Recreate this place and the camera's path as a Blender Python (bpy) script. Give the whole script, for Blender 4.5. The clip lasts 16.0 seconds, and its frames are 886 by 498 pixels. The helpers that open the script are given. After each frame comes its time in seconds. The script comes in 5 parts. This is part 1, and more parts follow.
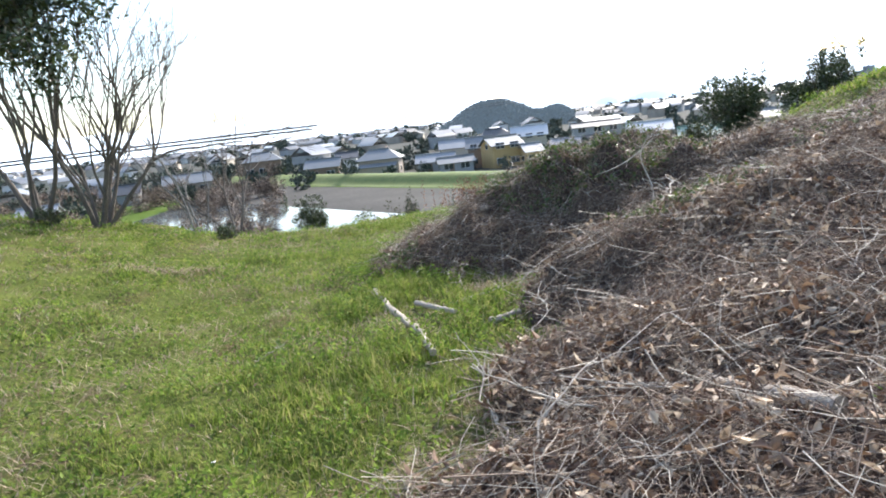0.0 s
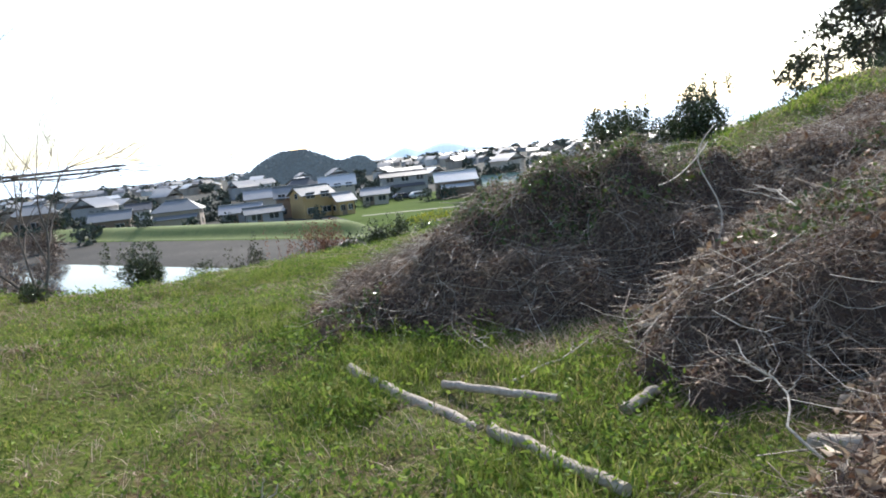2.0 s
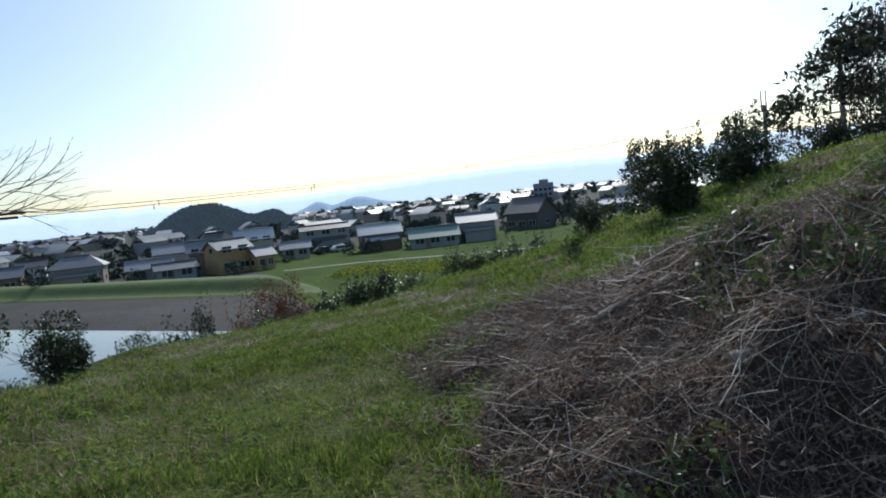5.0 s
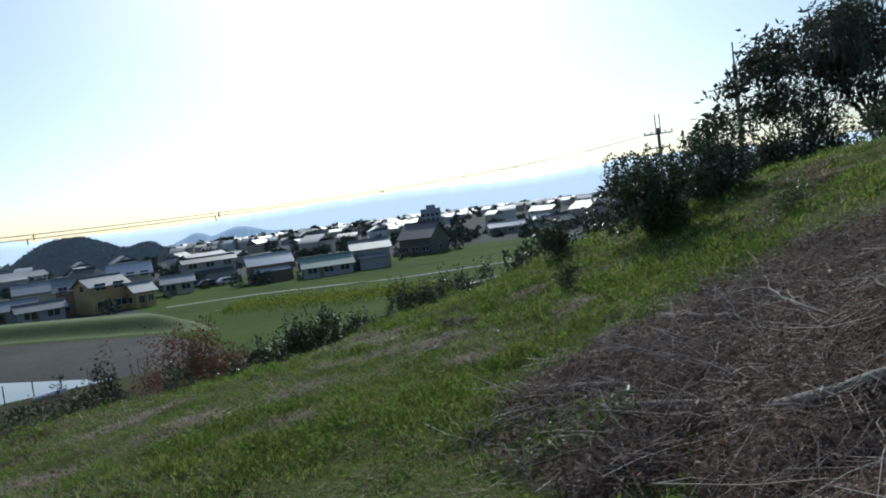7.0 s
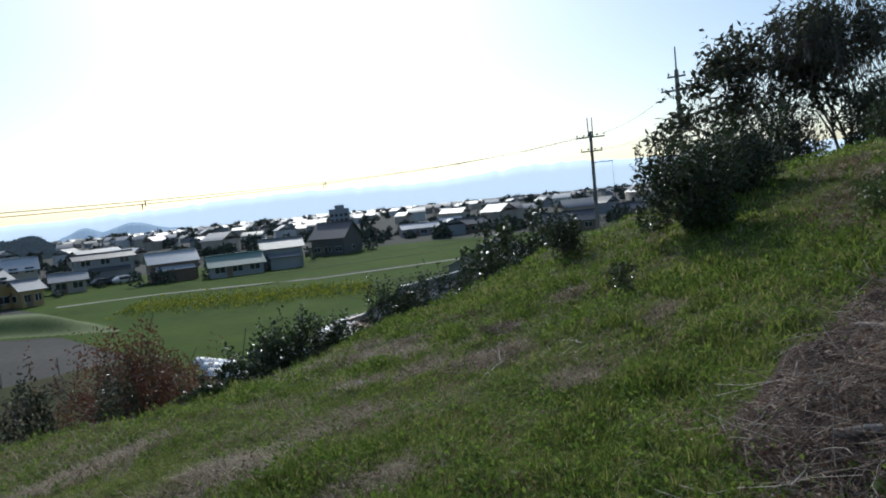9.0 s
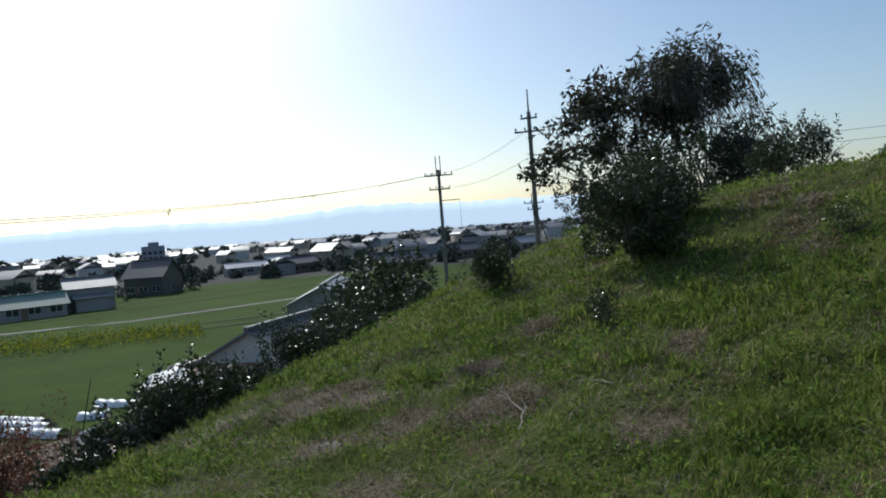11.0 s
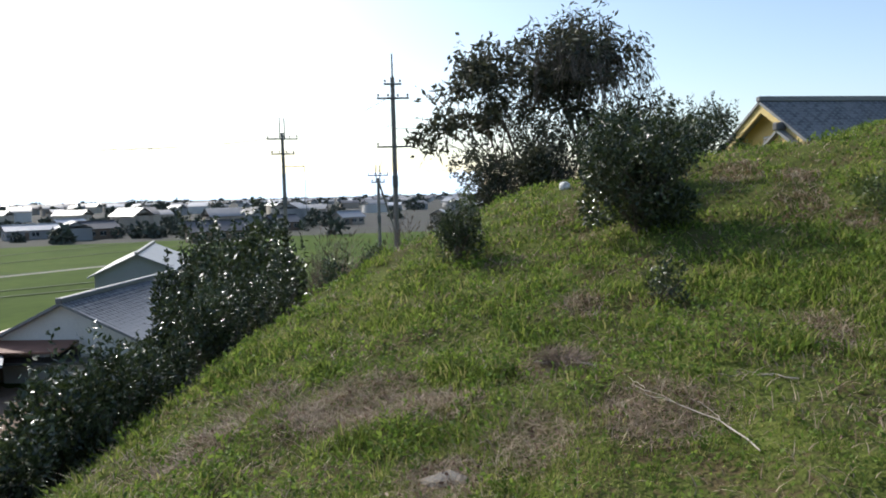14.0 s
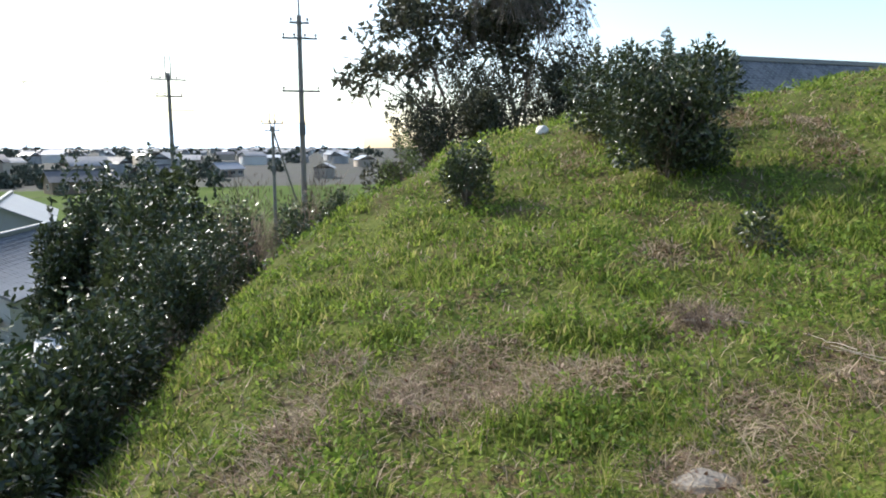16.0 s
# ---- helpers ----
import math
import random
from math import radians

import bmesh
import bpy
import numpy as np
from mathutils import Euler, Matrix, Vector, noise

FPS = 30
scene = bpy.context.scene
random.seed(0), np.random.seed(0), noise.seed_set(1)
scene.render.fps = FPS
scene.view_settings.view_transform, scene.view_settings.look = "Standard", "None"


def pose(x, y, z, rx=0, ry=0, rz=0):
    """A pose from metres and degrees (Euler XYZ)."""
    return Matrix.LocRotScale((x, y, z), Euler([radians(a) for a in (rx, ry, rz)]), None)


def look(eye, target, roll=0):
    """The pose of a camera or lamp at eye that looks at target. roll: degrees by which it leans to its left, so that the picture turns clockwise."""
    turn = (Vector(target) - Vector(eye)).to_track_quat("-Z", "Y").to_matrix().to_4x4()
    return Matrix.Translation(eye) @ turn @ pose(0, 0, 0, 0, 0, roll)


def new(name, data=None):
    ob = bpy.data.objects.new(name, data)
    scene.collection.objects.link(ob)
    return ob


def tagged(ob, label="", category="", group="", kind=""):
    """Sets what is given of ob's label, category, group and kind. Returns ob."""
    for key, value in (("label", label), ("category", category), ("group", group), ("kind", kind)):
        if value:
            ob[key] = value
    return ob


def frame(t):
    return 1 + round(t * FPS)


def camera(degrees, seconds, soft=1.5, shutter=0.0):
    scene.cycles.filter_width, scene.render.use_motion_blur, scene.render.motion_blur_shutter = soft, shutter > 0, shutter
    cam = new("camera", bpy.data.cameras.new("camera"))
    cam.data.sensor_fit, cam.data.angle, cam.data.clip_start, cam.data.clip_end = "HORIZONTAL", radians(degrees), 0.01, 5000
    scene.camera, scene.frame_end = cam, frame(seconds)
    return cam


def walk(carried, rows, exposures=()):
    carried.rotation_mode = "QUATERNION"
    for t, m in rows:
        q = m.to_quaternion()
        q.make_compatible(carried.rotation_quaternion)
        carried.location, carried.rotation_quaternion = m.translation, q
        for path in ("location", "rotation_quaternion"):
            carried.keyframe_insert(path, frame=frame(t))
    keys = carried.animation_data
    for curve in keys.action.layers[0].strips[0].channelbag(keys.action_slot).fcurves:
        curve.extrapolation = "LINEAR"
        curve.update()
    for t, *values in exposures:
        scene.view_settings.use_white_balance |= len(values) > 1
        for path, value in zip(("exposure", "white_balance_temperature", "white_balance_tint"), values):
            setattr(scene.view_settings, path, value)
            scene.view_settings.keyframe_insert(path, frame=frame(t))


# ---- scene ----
cam = camera(64.9, 16.0, soft=1.9)
PATH = [
    (0, (1.068, -3.223, 2.212), (1.121, -1.256, 1.853), -6.5),
    (0.5, (0.568, -2.585, 2.098), (0.769, -0.616, 1.808), -7.7),
    (1, (0.157, -1.85, 2.005), (0.502, 0.095, 1.696), -8.1),
    (1.5, (-0.128, -1.094, 1.933), (0.309, 0.839, 1.666), -7.8),
    (2, (-0.396, -0.378, 1.902), (0.222, 1.504, 1.626), -6.0),
    (2.5, (-0.53, 0.35, 1.859), (0.166, 2.204, 1.58), -5.1),
    (3, (-0.657, 1.084, 1.818), (0.092, 2.923, 1.584), -5.2),
    (3.5, (-0.627, 1.76, 1.81), (0.215, 3.571, 1.703), -5.4),
    (4, (-0.809, 2.508, 1.74), (0.024, 4.321, 1.606), -5.6),
    (6.5, (-1.305, 5.679, 1.881), (-0.251, 7.374, 1.747), -6.9),
    (7, (-1.403, 6.397, 1.892), (-0.251, 8.028, 1.781), -7.1),
    (7.5, (-1.38, 7.161, 1.852), (-0.176, 8.756, 1.791), -6.9),
    (8, (-1.534, 7.854, 1.837), (-0.324, 9.443, 1.725), -6.4),
    (8.5, (-1.538, 8.535, 1.845), (-0.287, 10.084, 1.661), -6.1),
    (9, (-1.678, 9.149, 1.847), (-0.317, 10.609, 1.712), -5.6),
    (11.5, (-1.494, 12.194, 1.656), (0.239, 13.187, 1.563), -4.0),
    (12, (-1.416, 12.763, 1.64), (0.364, 13.665, 1.515), -3.3),
    (12.5, (-1.225, 13.298, 1.598), (0.619, 14.061, 1.471), -3.1),
    (13, (-1.118, 13.84, 1.584), (0.753, 14.534, 1.453), -3.0),
    (13.5, (-1.022, 14.271, 1.565), (0.882, 14.867, 1.418), -1.9),
    (14, (-0.797, 14.705, 1.515), (1.107, 15.296, 1.355), -1.4),
    (14.5, (-0.729, 15.121, 1.468), (1.197, 15.629, 1.286), -0.6),
    (15, (-0.473, 15.608, 1.342), (1.47, 16.045, 1.163), -0.4),
    (15.5, (-0.305, 16.241, 1.218), (1.653, 16.603, 1.03), -0.7),
    (16, (0.011, 16.742, 1.288), (1.973, 16.995, 0.997), -0.1),
]
walk(cam, [(t, look(e, a, r)) for t, e, a, r in PATH],
     [(0, 1.4, 6500, 10), (0.5, 1.12, 6500, 10), (2.5, 0.8, 6400, 10), (3.5, 0.15, 6000, 7), (4.2, -0.1, 5900, 6), (6.5, -0.4, 5800, 5), (7.2, -0.45, 5700, 3), (8.0, -0.7, 5600, 0), (9, -0.4, 5900, 6), (11.5, -0.52, 6000, 6), (12.0, -0.38, 6100, 8), (12.5, -0.2, 6200, 9), (14, 0.35, 6400, 10), (15, 0.62, 6500, 10), (16, 0.95, 6500, 9)])

# ---- world, sun, exposure ----
SUN_AZ, SUN_EL = radians(33), radians(36)
sun_way = Vector((math.sin(SUN_AZ) * math.cos(SUN_EL), math.cos(SUN_AZ) * math.cos(SUN_EL), math.sin(SUN_EL)))
world = bpy.data.worlds.new("world")
scene.world = world
world.use_nodes = True
wn = world.node_tree
sky = wn.nodes.new("ShaderNodeTexSky")
sky.sky_type, sky.sun_disc = "NISHITA", False
sky.sun_elevation, sky.sun_rotation = SUN_EL, SUN_AZ
sky.air_density, sky.dust_density, sky.ozone_density = 1.0, 1.3, 1.5
wn.nodes["Background"].inputs["Strength"].default_value = 0.15
wn.links.new(sky.outputs["Color"], wn.nodes["Background"].inputs["Color"])
lamp = bpy.data.lights.new("sun", "SUN")
lamp.energy, lamp.angle, lamp.color = 3.4, radians(0.6), (1.0, 0.95, 0.87)
sun = new("sun", lamp)
sun.matrix_world = look(tuple(sun_way * 60), (0, 0, 0))

# ---- helpers ----
rng = np.random.default_rng(7)


def vnoise(x, y, scale, seed=0):
    """Smooth value noise in 0..1 on arrays."""
    x, y = np.asarray(x, float) / scale + 100.5, np.asarray(y, float) / scale + 200.5
    ix, iy = np.floor(x).astype(int), np.floor(y).astype(int)
    fx, fy = x - ix, y - iy
    fx, fy = fx * fx * (3 - 2 * fx), fy * fy * (3 - 2 * fy)

    def h(a, b):
        n = np.sin(a * 127.1 + b * 311.7 + seed * 74.7) * 43758.5453
        return n - np.floor(n)

    return (h(ix, iy) * (1 - fx) + h(ix + 1, iy) * fx) * (1 - fy) + (h(ix, iy + 1) * (1 - fx) + h(ix + 1, iy + 1) * fx) * fy


def step(a, b, v):
    k = np.clip((v - a) / (b - a), 0, 1)
    return k * k * (3 - 2 * k)


PLAIN = -7.2
HILL = (0.394, -0.712, -0.344, -0.092, 0.02, 1.275, -0.648, 0.022, -0.03, 1.635, 0.106, -0.274, -0.401, 0.318, -0.373)


def pond_depth(x, y):
    """0 outside the pond, 1 well inside; and the distance short of the far bank."""
    far = ((x - 15.5) * 30 + (y - 85) * 21) / 36.6
    d = np.minimum(np.minimum(-far, 17.5 - x), np.minimum(y - 42 - 18.5 * step(-14, 1, x), x + 44))
    return step(0, 3.0, d), -far


BRINK_X = np.array([-13, -9, -5, -2, -1, 0, 1, 2, 3, 4, 5.5, 7, 9.7, 11.2, 12, 12.9, 14, 20, 40.0])
BRINK_Y = np.array([17, 17, 16.6, 17.2, 18.9, 19.9, 19.7, 18.6, 19.0, 19.5, 19.7, 20.0, 20.3, 19.8, 19.2, 18.8, 18.6, 19.5, 21.0])


def brink(x):
    """How far out along y the grass runs before the hill drops to the gardens."""
    return np.interp(x, BRINK_X, BRINK_Y)


def ground(x, y):
    """Height of the ground sheet."""
    x, y = np.asarray(x, float), np.asarray(y, float)
    cx, cy = np.clip(x, -13, 19), np.clip(y, -5, 24)
    u, v = (cx - 4) / 10, (cy - 10) / 10
    z, k = 0 * x, 0
    for i in range(5):
        for j in range(5 - i):
            z = z + HILL[k] * u**i * v**j
            k += 1
    past = y - brink(x)
    z = z - 0.25 * np.log1p(np.exp(np.clip(past, -20, 40) / 0.25)) * (0.8 + 0.15 * step(0, 6, x))
    z = z - 0.03 * np.maximum(0, x - 30) - 0.06 * np.maximum(0, -x - 13)
    z = z - 0.085 * 0.6 * np.log1p(np.exp((np.clip(x, 5, 21) - 13.0) / 0.6)) * step(9, 11.5, y)
    z = z + 0.75 * np.exp(-(((x - 9.3) / 2.6) ** 2) - ((y - 8.3) / 2.0) ** 2)
    z = z - 0.45 * np.exp(-(((x + 2.8) / 2.6) ** 2) - ((y - 16.4) / 3.4) ** 2)
    near = step(60, 20, np.hypot(x - 3, y - 9))
    z = z + near * (0.10 * (vnoise(x, y, 0.9, 1) - 0.5) + 0.14 * (vnoise(x, y, 2.7, 2) - 0.5) + 0.10 * (vnoise(x, y, 0.38, 3) - 0.5))
    inside, far = pond_depth(x, y)
    bed = -7.95 + 0.62 * step(27, 11, far)
    flat = PLAIN + 1.5 * step(-4.2, -1.2, -np.abs(far + 4.0)) * step(21, 16, x) * step(-75, -44, x) + 0.25 * (vnoise(x, y, 30, 5) - 0.5)
    flat = flat * (1 - inside) + bed * inside
    return np.maximum(z, flat)


# centre, reach along x, reach towards -y and +y, height, steepness of the flank
HEAPS = ((3.4, 6.1, 3.0, 1.7, 3.1, 1.06, 0.8), (5.4, 2.75, 3.4, 1.75, 1.75, 0.66, 0.6), (5.9, 4.9, 2.0, 1.5, 1.6, 0.62, 0.7), (2.7, -0.7, 2.1, 1.35, 1.35, 0.13, 0.6), (3.3, 1.0, 2.0, 1.3, 1.3, 0.2, 0.6), (4.4, 9.7, 2.9, 1.9, 2.0, 0.14, 0.6), (7.5, 5.3, 2.7, 2.3, 1.9, 0.17, 0.6))


def heap(x, y):
    """Height of the bramble heaps over the ground, 0 outside them."""
    x, y = np.asarray(x, float), np.asarray(y, float)
    out = 0 * x
    for cx, cy, rx, r_near, r_far, h, flank in HEAPS:
        d = ((x - cx) / rx) ** 2 + ((y - cy) / np.where(y < cy, r_near, r_far)) ** 2 + 0.5 * (vnoise(x, y, 0.8, 11) - 0.5) + 0.3 * (vnoise(x, y, 0.3, 13) - 0.5)
        body = np.clip(1 - np.sqrt(np.maximum(d, 0)), 0, 1) if h > 1.0 else np.clip(1 - d, 0, 1)
        out = np.maximum(out, h * body**flank * (0.70 + 0.30 * vnoise(x, y, 0.7, 12) + 0.26 * vnoise(x, y, 0.28, 14)))
    return out


def mesh_np(name, verts, faces, materials, index=None, smooth=False):
    """A mesh from arrays; faces all have the same number of corners."""
    me = bpy.data.meshes.new(name)
    verts, faces = np.asarray(verts, np.float32), np.asarray(faces, np.int32)
    n, k = faces.shape
    me.vertices.add(len(verts))
    me.vertices.foreach_set("co", verts.ravel())
    me.loops.add(n * k)
    me.loops.foreach_set("vertex_index", faces.ravel())
    me.polygons.add(n)
    me.polygons.foreach_set("loop_start", np.arange(0, n * k, k, dtype=np.int32))
    if index is not None:
        me.polygons.foreach_set("material_index", np.asarray(index, np.int32))
    if smooth:
        me.polygons.foreach_set("use_smooth", np.ones(n, bool))
    for m in materials if isinstance(materials, (list, tuple)) else [materials]:
        me.materials.append(m)
    me.update(calc_edges=True)
    return me


def unit(v):
    return v / np.maximum(np.linalg.norm(v, axis=-1, keepdims=True), 1e-9)


def leaf_arrays(base, way, length, width, fold=0.25):
    """Folded leaves: a diamond of two triangles each."""
    n = len(base)
    way = unit(way)
    side = unit(np.cross(way, unit(rng.normal(size=(n, 3)))))
    nor = np.cross(side, way)
    L, W = np.broadcast_to(length, n)[:, None], np.broadcast_to(width, n)[:, None]
    mid = base + way * L * 0.45
    v = np.stack([base, mid + side * W * 0.5 + nor * W * fold, base + way * L, mid - side * W * 0.5 + nor * W * fold], 1).reshape(-1, 3)
    i = np.arange(n)[:, None] * 4
    f = np.concatenate([i + [0, 1, 2], i + [0, 2, 3]], 1).reshape(-1, 3)
    return v, f


def tube_arrays(P, R, sides=3):
    """Tubes along N polylines of K points: P (N, K, 3), R (N, K)."""
    n, k, _ = P.shape
    t = unit(np.gradient(P, axis=1))
    ref = np.where(np.abs(t[:, :1, 2:]) > 0.9, np.array([1.0, 0, 0]), np.array([0, 0, 1.0]))
    a = unit(np.cross(t, np.broadcast_to(ref, t.shape)))
    b = np.cross(t, a)
    ang = np.arange(sides) * 2 * math.pi / sides
    v = P[:, :, None] + R[:, :, None, None] * (a[:, :, None] * np.cos(ang)[:, None] + b[:, :, None] * np.sin(ang)[:, None])
    base = (np.arange(n)[:, None, None] * k + np.arange(k - 1)[None, :, None]) * sides
    s = np.arange(sides)[None, None]
    s2 = (s + 1) % sides
    f = np.stack([base + s, base + s2, base + sides + s2, base + sides + s], -1).reshape(-1, 4)
    return v.reshape(-1, 3), f


def join_arrays(parts):
    vs, fs, at = [], [], 0
    for v, f in parts:
        vs.append(v)
        fs.append(f + at)
        at += len(v)
    return np.concatenate(vs), np.concatenate(fs)


def part(name, data, parent, label="", m=None):
    """Links a mesh as one object under a thing or part."""
    ob = new(name, data)
    ob.parent = parent
    if m is not None:
        ob.matrix_basis = m
    return tagged(ob, label)


def thing(name, label, category, at=(0, 0, 0), rz=0.0, group="", kind=""):
    ob = new(name)
    ob.matrix_basis = pose(*at, 0, 0, rz)
    ob.empty_display_size = 0.2
    return tagged(ob, label, category, group, kind)


def bm_mesh(name, bm, material, smooth=False):
    me = bpy.data.meshes.new(name)
    bmesh.ops.recalc_face_normals(bm, faces=bm.faces)
    bm.to_mesh(me)
    bm.free()
    for m in material if isinstance(material, (list, tuple)) else [material]:
        me.materials.append(m)
    if smooth:
        for p in me.polygons:
            p.use_smooth = True
    return me


def add_box(bm, x0, x1, y0, y1, z0, z1, bevel=0.0):
    v = [bm.verts.new((x, y, z)) for z in (z0, z1) for x, y in ((x0, y0), (x1, y0), (x1, y1), (x0, y1))]
    fs = [bm.faces.new([v[i] for i in q]) for q in ((3, 2, 1, 0), (4, 5, 6, 7), (0, 1, 5, 4), (1, 2, 6, 5), (2, 3, 7, 6), (3, 0, 4, 7))]
    if bevel:
        edges = list({e for f in fs for e in f.edges})
        bmesh.ops.bevel(bm, geom=edges, offset=bevel, segments=1, affect="EDGES")


def box_mesh(name, x0, x1, y0, y1, z0, z1, material, bevel=0.0):
    bm = bmesh.new()
    add_box(bm, x0, x1, y0, y1, z0, z1, bevel)
    return bm_mesh(name, bm, material)


def add_slab(bm, quad, thick):
    """A slab under a quad of four corners."""
    q = [Vector(p) for p in quad]
    n = (q[1] - q[0]).cross(q[3] - q[0]).normalized()
    if n.z < 0:
        n = -n
    top = [bm.verts.new(p) for p in q]
    low = [bm.verts.new(p - n * thick) for p in q]
    bm.faces.new(top)
    bm.faces.new(low[::-1])
    for i in range(4):
        j = (i + 1) % 4
        bm.faces.new([top[i], low[i], low[j], top[j]])


# ---- materials ----
def material(name, colours, rough=0.8, scale=4.0, detail_scale=40.0, bump=0.3, bump_scale=None, metal=0.0, translucent=0.0, island=0.0,
             spec=0.5, per_object=0.0, coords="pos", distance=0.02, patch=0.5):
    """A mottled surface: two to four colours over noise of two scales, with fine relief."""
    m = bpy.data.materials.new(name)
    m.use_nodes = True
    nt = m.node_tree
    N, L = nt.nodes, nt.links
    bsdf = N["Principled BSDF"]
    bsdf.inputs["Roughness"].default_value, bsdf.inputs["Metallic"].default_value = rough, metal
    bsdf.inputs["Specular IOR Level"].default_value = spec
    if coords == "pos":
        src = N.new("ShaderNodeNewGeometry").outputs["Position"]
    else:
        src = N.new("ShaderNodeTexCoord").outputs["Object"]
    big, fine = N.new("ShaderNodeTexNoise"), N.new("ShaderNodeTexNoise")
    big.inputs["Scale"].default_value, fine.inputs["Scale"].default_value = scale, detail_scale
    big.inputs["Detail"].default_value, fine.inputs["Detail"].default_value = 5, 3
    for n in (big, fine):
        L.new(src, n.inputs["Vector"])
    mix = N.new("ShaderNodeMath")
    mix.operation = "MULTIPLY_ADD"
    mix.inputs[1].default_value = 1 - patch
    L.new(fine.outputs["Fac"], mix.inputs[0])
    half = N.new("ShaderNodeMath")
    half.operation = "MULTIPLY"
    half.inputs[1].default_value = patch
    L.new(big.outputs["Fac"], half.inputs[0])
    L.new(half.outputs[0], mix.inputs[2])
    fac = mix.outputs[0]
    for amount, socket in ((island, "island"), (per_object, "object")):
        if not amount:
            continue
        r = (N.new("ShaderNodeNewGeometry").outputs["Random Per Island"] if socket == "island" else N.new("ShaderNodeObjectInfo").outputs["Random"])
        a = N.new("ShaderNodeMath")
        a.operation = "MULTIPLY_ADD"
        sub = N.new("ShaderNodeMath")
        sub.operation = "SUBTRACT"
        sub.inputs[1].default_value = 0.5
        L.new(r, sub.inputs[0])
        L.new(sub.outputs[0], a.inputs[0])
        a.inputs[1].default_value = amount
        L.new(fac, a.inputs[2])
        fac = a.outputs[0]
    ramp = N.new("ShaderNodeValToRGB")
    els = ramp.color_ramp.elements
    while len(els) < len(colours):
        els.new(0.5)
    for i, c in enumerate(colours):
        els[i].position = 0.28 + 0.44 * i / max(1, len(colours) - 1)
        els[i].color = (*c, 1)
    L.new(fac, ramp.inputs["Fac"])
    L.new(ramp.outputs["Color"], bsdf.inputs["Base Color"])
    if bump:
        b = N.new("ShaderNodeBump")
        b.inputs["Strength"].default_value, b.inputs["Distance"].default_value = bump, distance
        L.new(fine.outputs["Fac"], b.inputs["Height"])
        L.new(b.outputs["Normal"], bsdf.inputs["Normal"])
    if translucent:
        t, s = N.new("ShaderNodeBsdfTranslucent"), N.new("ShaderNodeMixShader")
        s.inputs[0].default_value = translucent
        L.new(ramp.outputs["Color"], t.inputs["Color"])
        L.new(bsdf.outputs[0], s.inputs[1])
        L.new(t.outputs[0], s.inputs[2])
        L.new(s.outputs[0], N["Material Output"].inputs["Surface"])
    return m


M_TURF = material("turf_soil", [(0.06, 0.045, 0.024), (0.105, 0.082, 0.04), (0.085, 0.105, 0.025), (0.115, 0.135, 0.03), (0.16, 0.13, 0.07)], 0.95, 1.3, 20, 1.0, spec=0.05, distance=0.05)
M_FIELD = material("field_grass", [(0.035, 0.05, 0.014), (0.06, 0.095, 0.018), (0.075, 0.115, 0.022), (0.105, 0.13, 0.03)], 0.95, 0.09, 0.8, 0.5, spec=0.04, patch=0.65)
M_MUD = material("pond_mud", [(0.04, 0.037, 0.033), (0.06, 0.055, 0.048), (0.09, 0.083, 0.073)], 0.85, 0.12, 2.0, 0.2, spec=0.15)
M_ROUGH = material("rough_bank", [(0.04, 0.032, 0.02), (0.065, 0.055, 0.03), (0.06, 0.07, 0.026), (0.10, 0.085, 0.05)], 0.95, 0.35, 3, 0.8, spec=0.05)
M_BANK = material("bank_grass", [(0.07, 0.09, 0.03), (0.11, 0.15, 0.035), (0.16, 0.17, 0.06)], 0.95, 0.3, 3, 0.5)
M_TOWNSOIL = material("town_ground", [(0.05, 0.052, 0.045), (0.085, 0.083, 0.075), (0.06, 0.07, 0.04)], 0.95, 0.03, 0.4, 0.1, spec=0.1)
M_BLADE = material("grass_blade", [(0.085, 0.115, 0.022), (0.155, 0.225, 0.036), (0.24, 0.31, 0.055), (0.36, 0.33, 0.13)], 0.75, 1.1, 7, 0, translucent=0.5, island=0.5, spec=0.15)
M_WEED = material("weed_leaf", [(0.07, 0.115, 0.02), (0.14, 0.22, 0.035), (0.24, 0.32, 0.06)], 0.6, 1.2, 12, 0, translucent=0.45, island=0.6, spec=0.2)
M_DRYBLADE = material("dry_grass", [(0.17, 0.115, 0.07), (0.30, 0.215, 0.135), (0.46, 0.37, 0.25)], 0.7, 0.8, 9, 0, translucent=0.25, island=0.6)
M_LITTER = material("leaf_litter", [(0.045, 0.028, 0.02), (0.095, 0.06, 0.042), (0.16, 0.105, 0.07)], 0.95, 2.5, 45, 1.0, distance=0.05)
M_STEM = material("dead_stem", [(0.075, 0.045, 0.032), (0.16, 0.105, 0.075), (0.31, 0.23, 0.165)], 0.7, 2, 30, 0, island=0.8)
M_PALESTEM = material("pale_stem", [(0.27, 0.22, 0.17), (0.40, 0.34, 0.27), (0.54, 0.48, 0.40)], 0.6, 2, 30, 0, island=0.6)
M_DEADLEAF = material("dead_leaf", [(0.11, 0.06, 0.04), (0.22, 0.13, 0.085), (0.38, 0.27, 0.19)], 0.65, 2, 30, 0, translucent=0.2, island=0.8)
M_TANLEAF = material("tan_leaf", [(0.16, 0.09, 0.055), (0.30, 0.195, 0.12), (0.50, 0.39, 0.28)], 0.6, 2, 30, 0, translucent=0.2, island=0.8)
M_GLOSSLEAF = material("evergreen_leaf", [(0.022, 0.034, 0.014), (0.04, 0.058, 0.021), (0.08, 0.10, 0.038)], 0.3, 2, 20, 0, translucent=0.16, island=0.7)
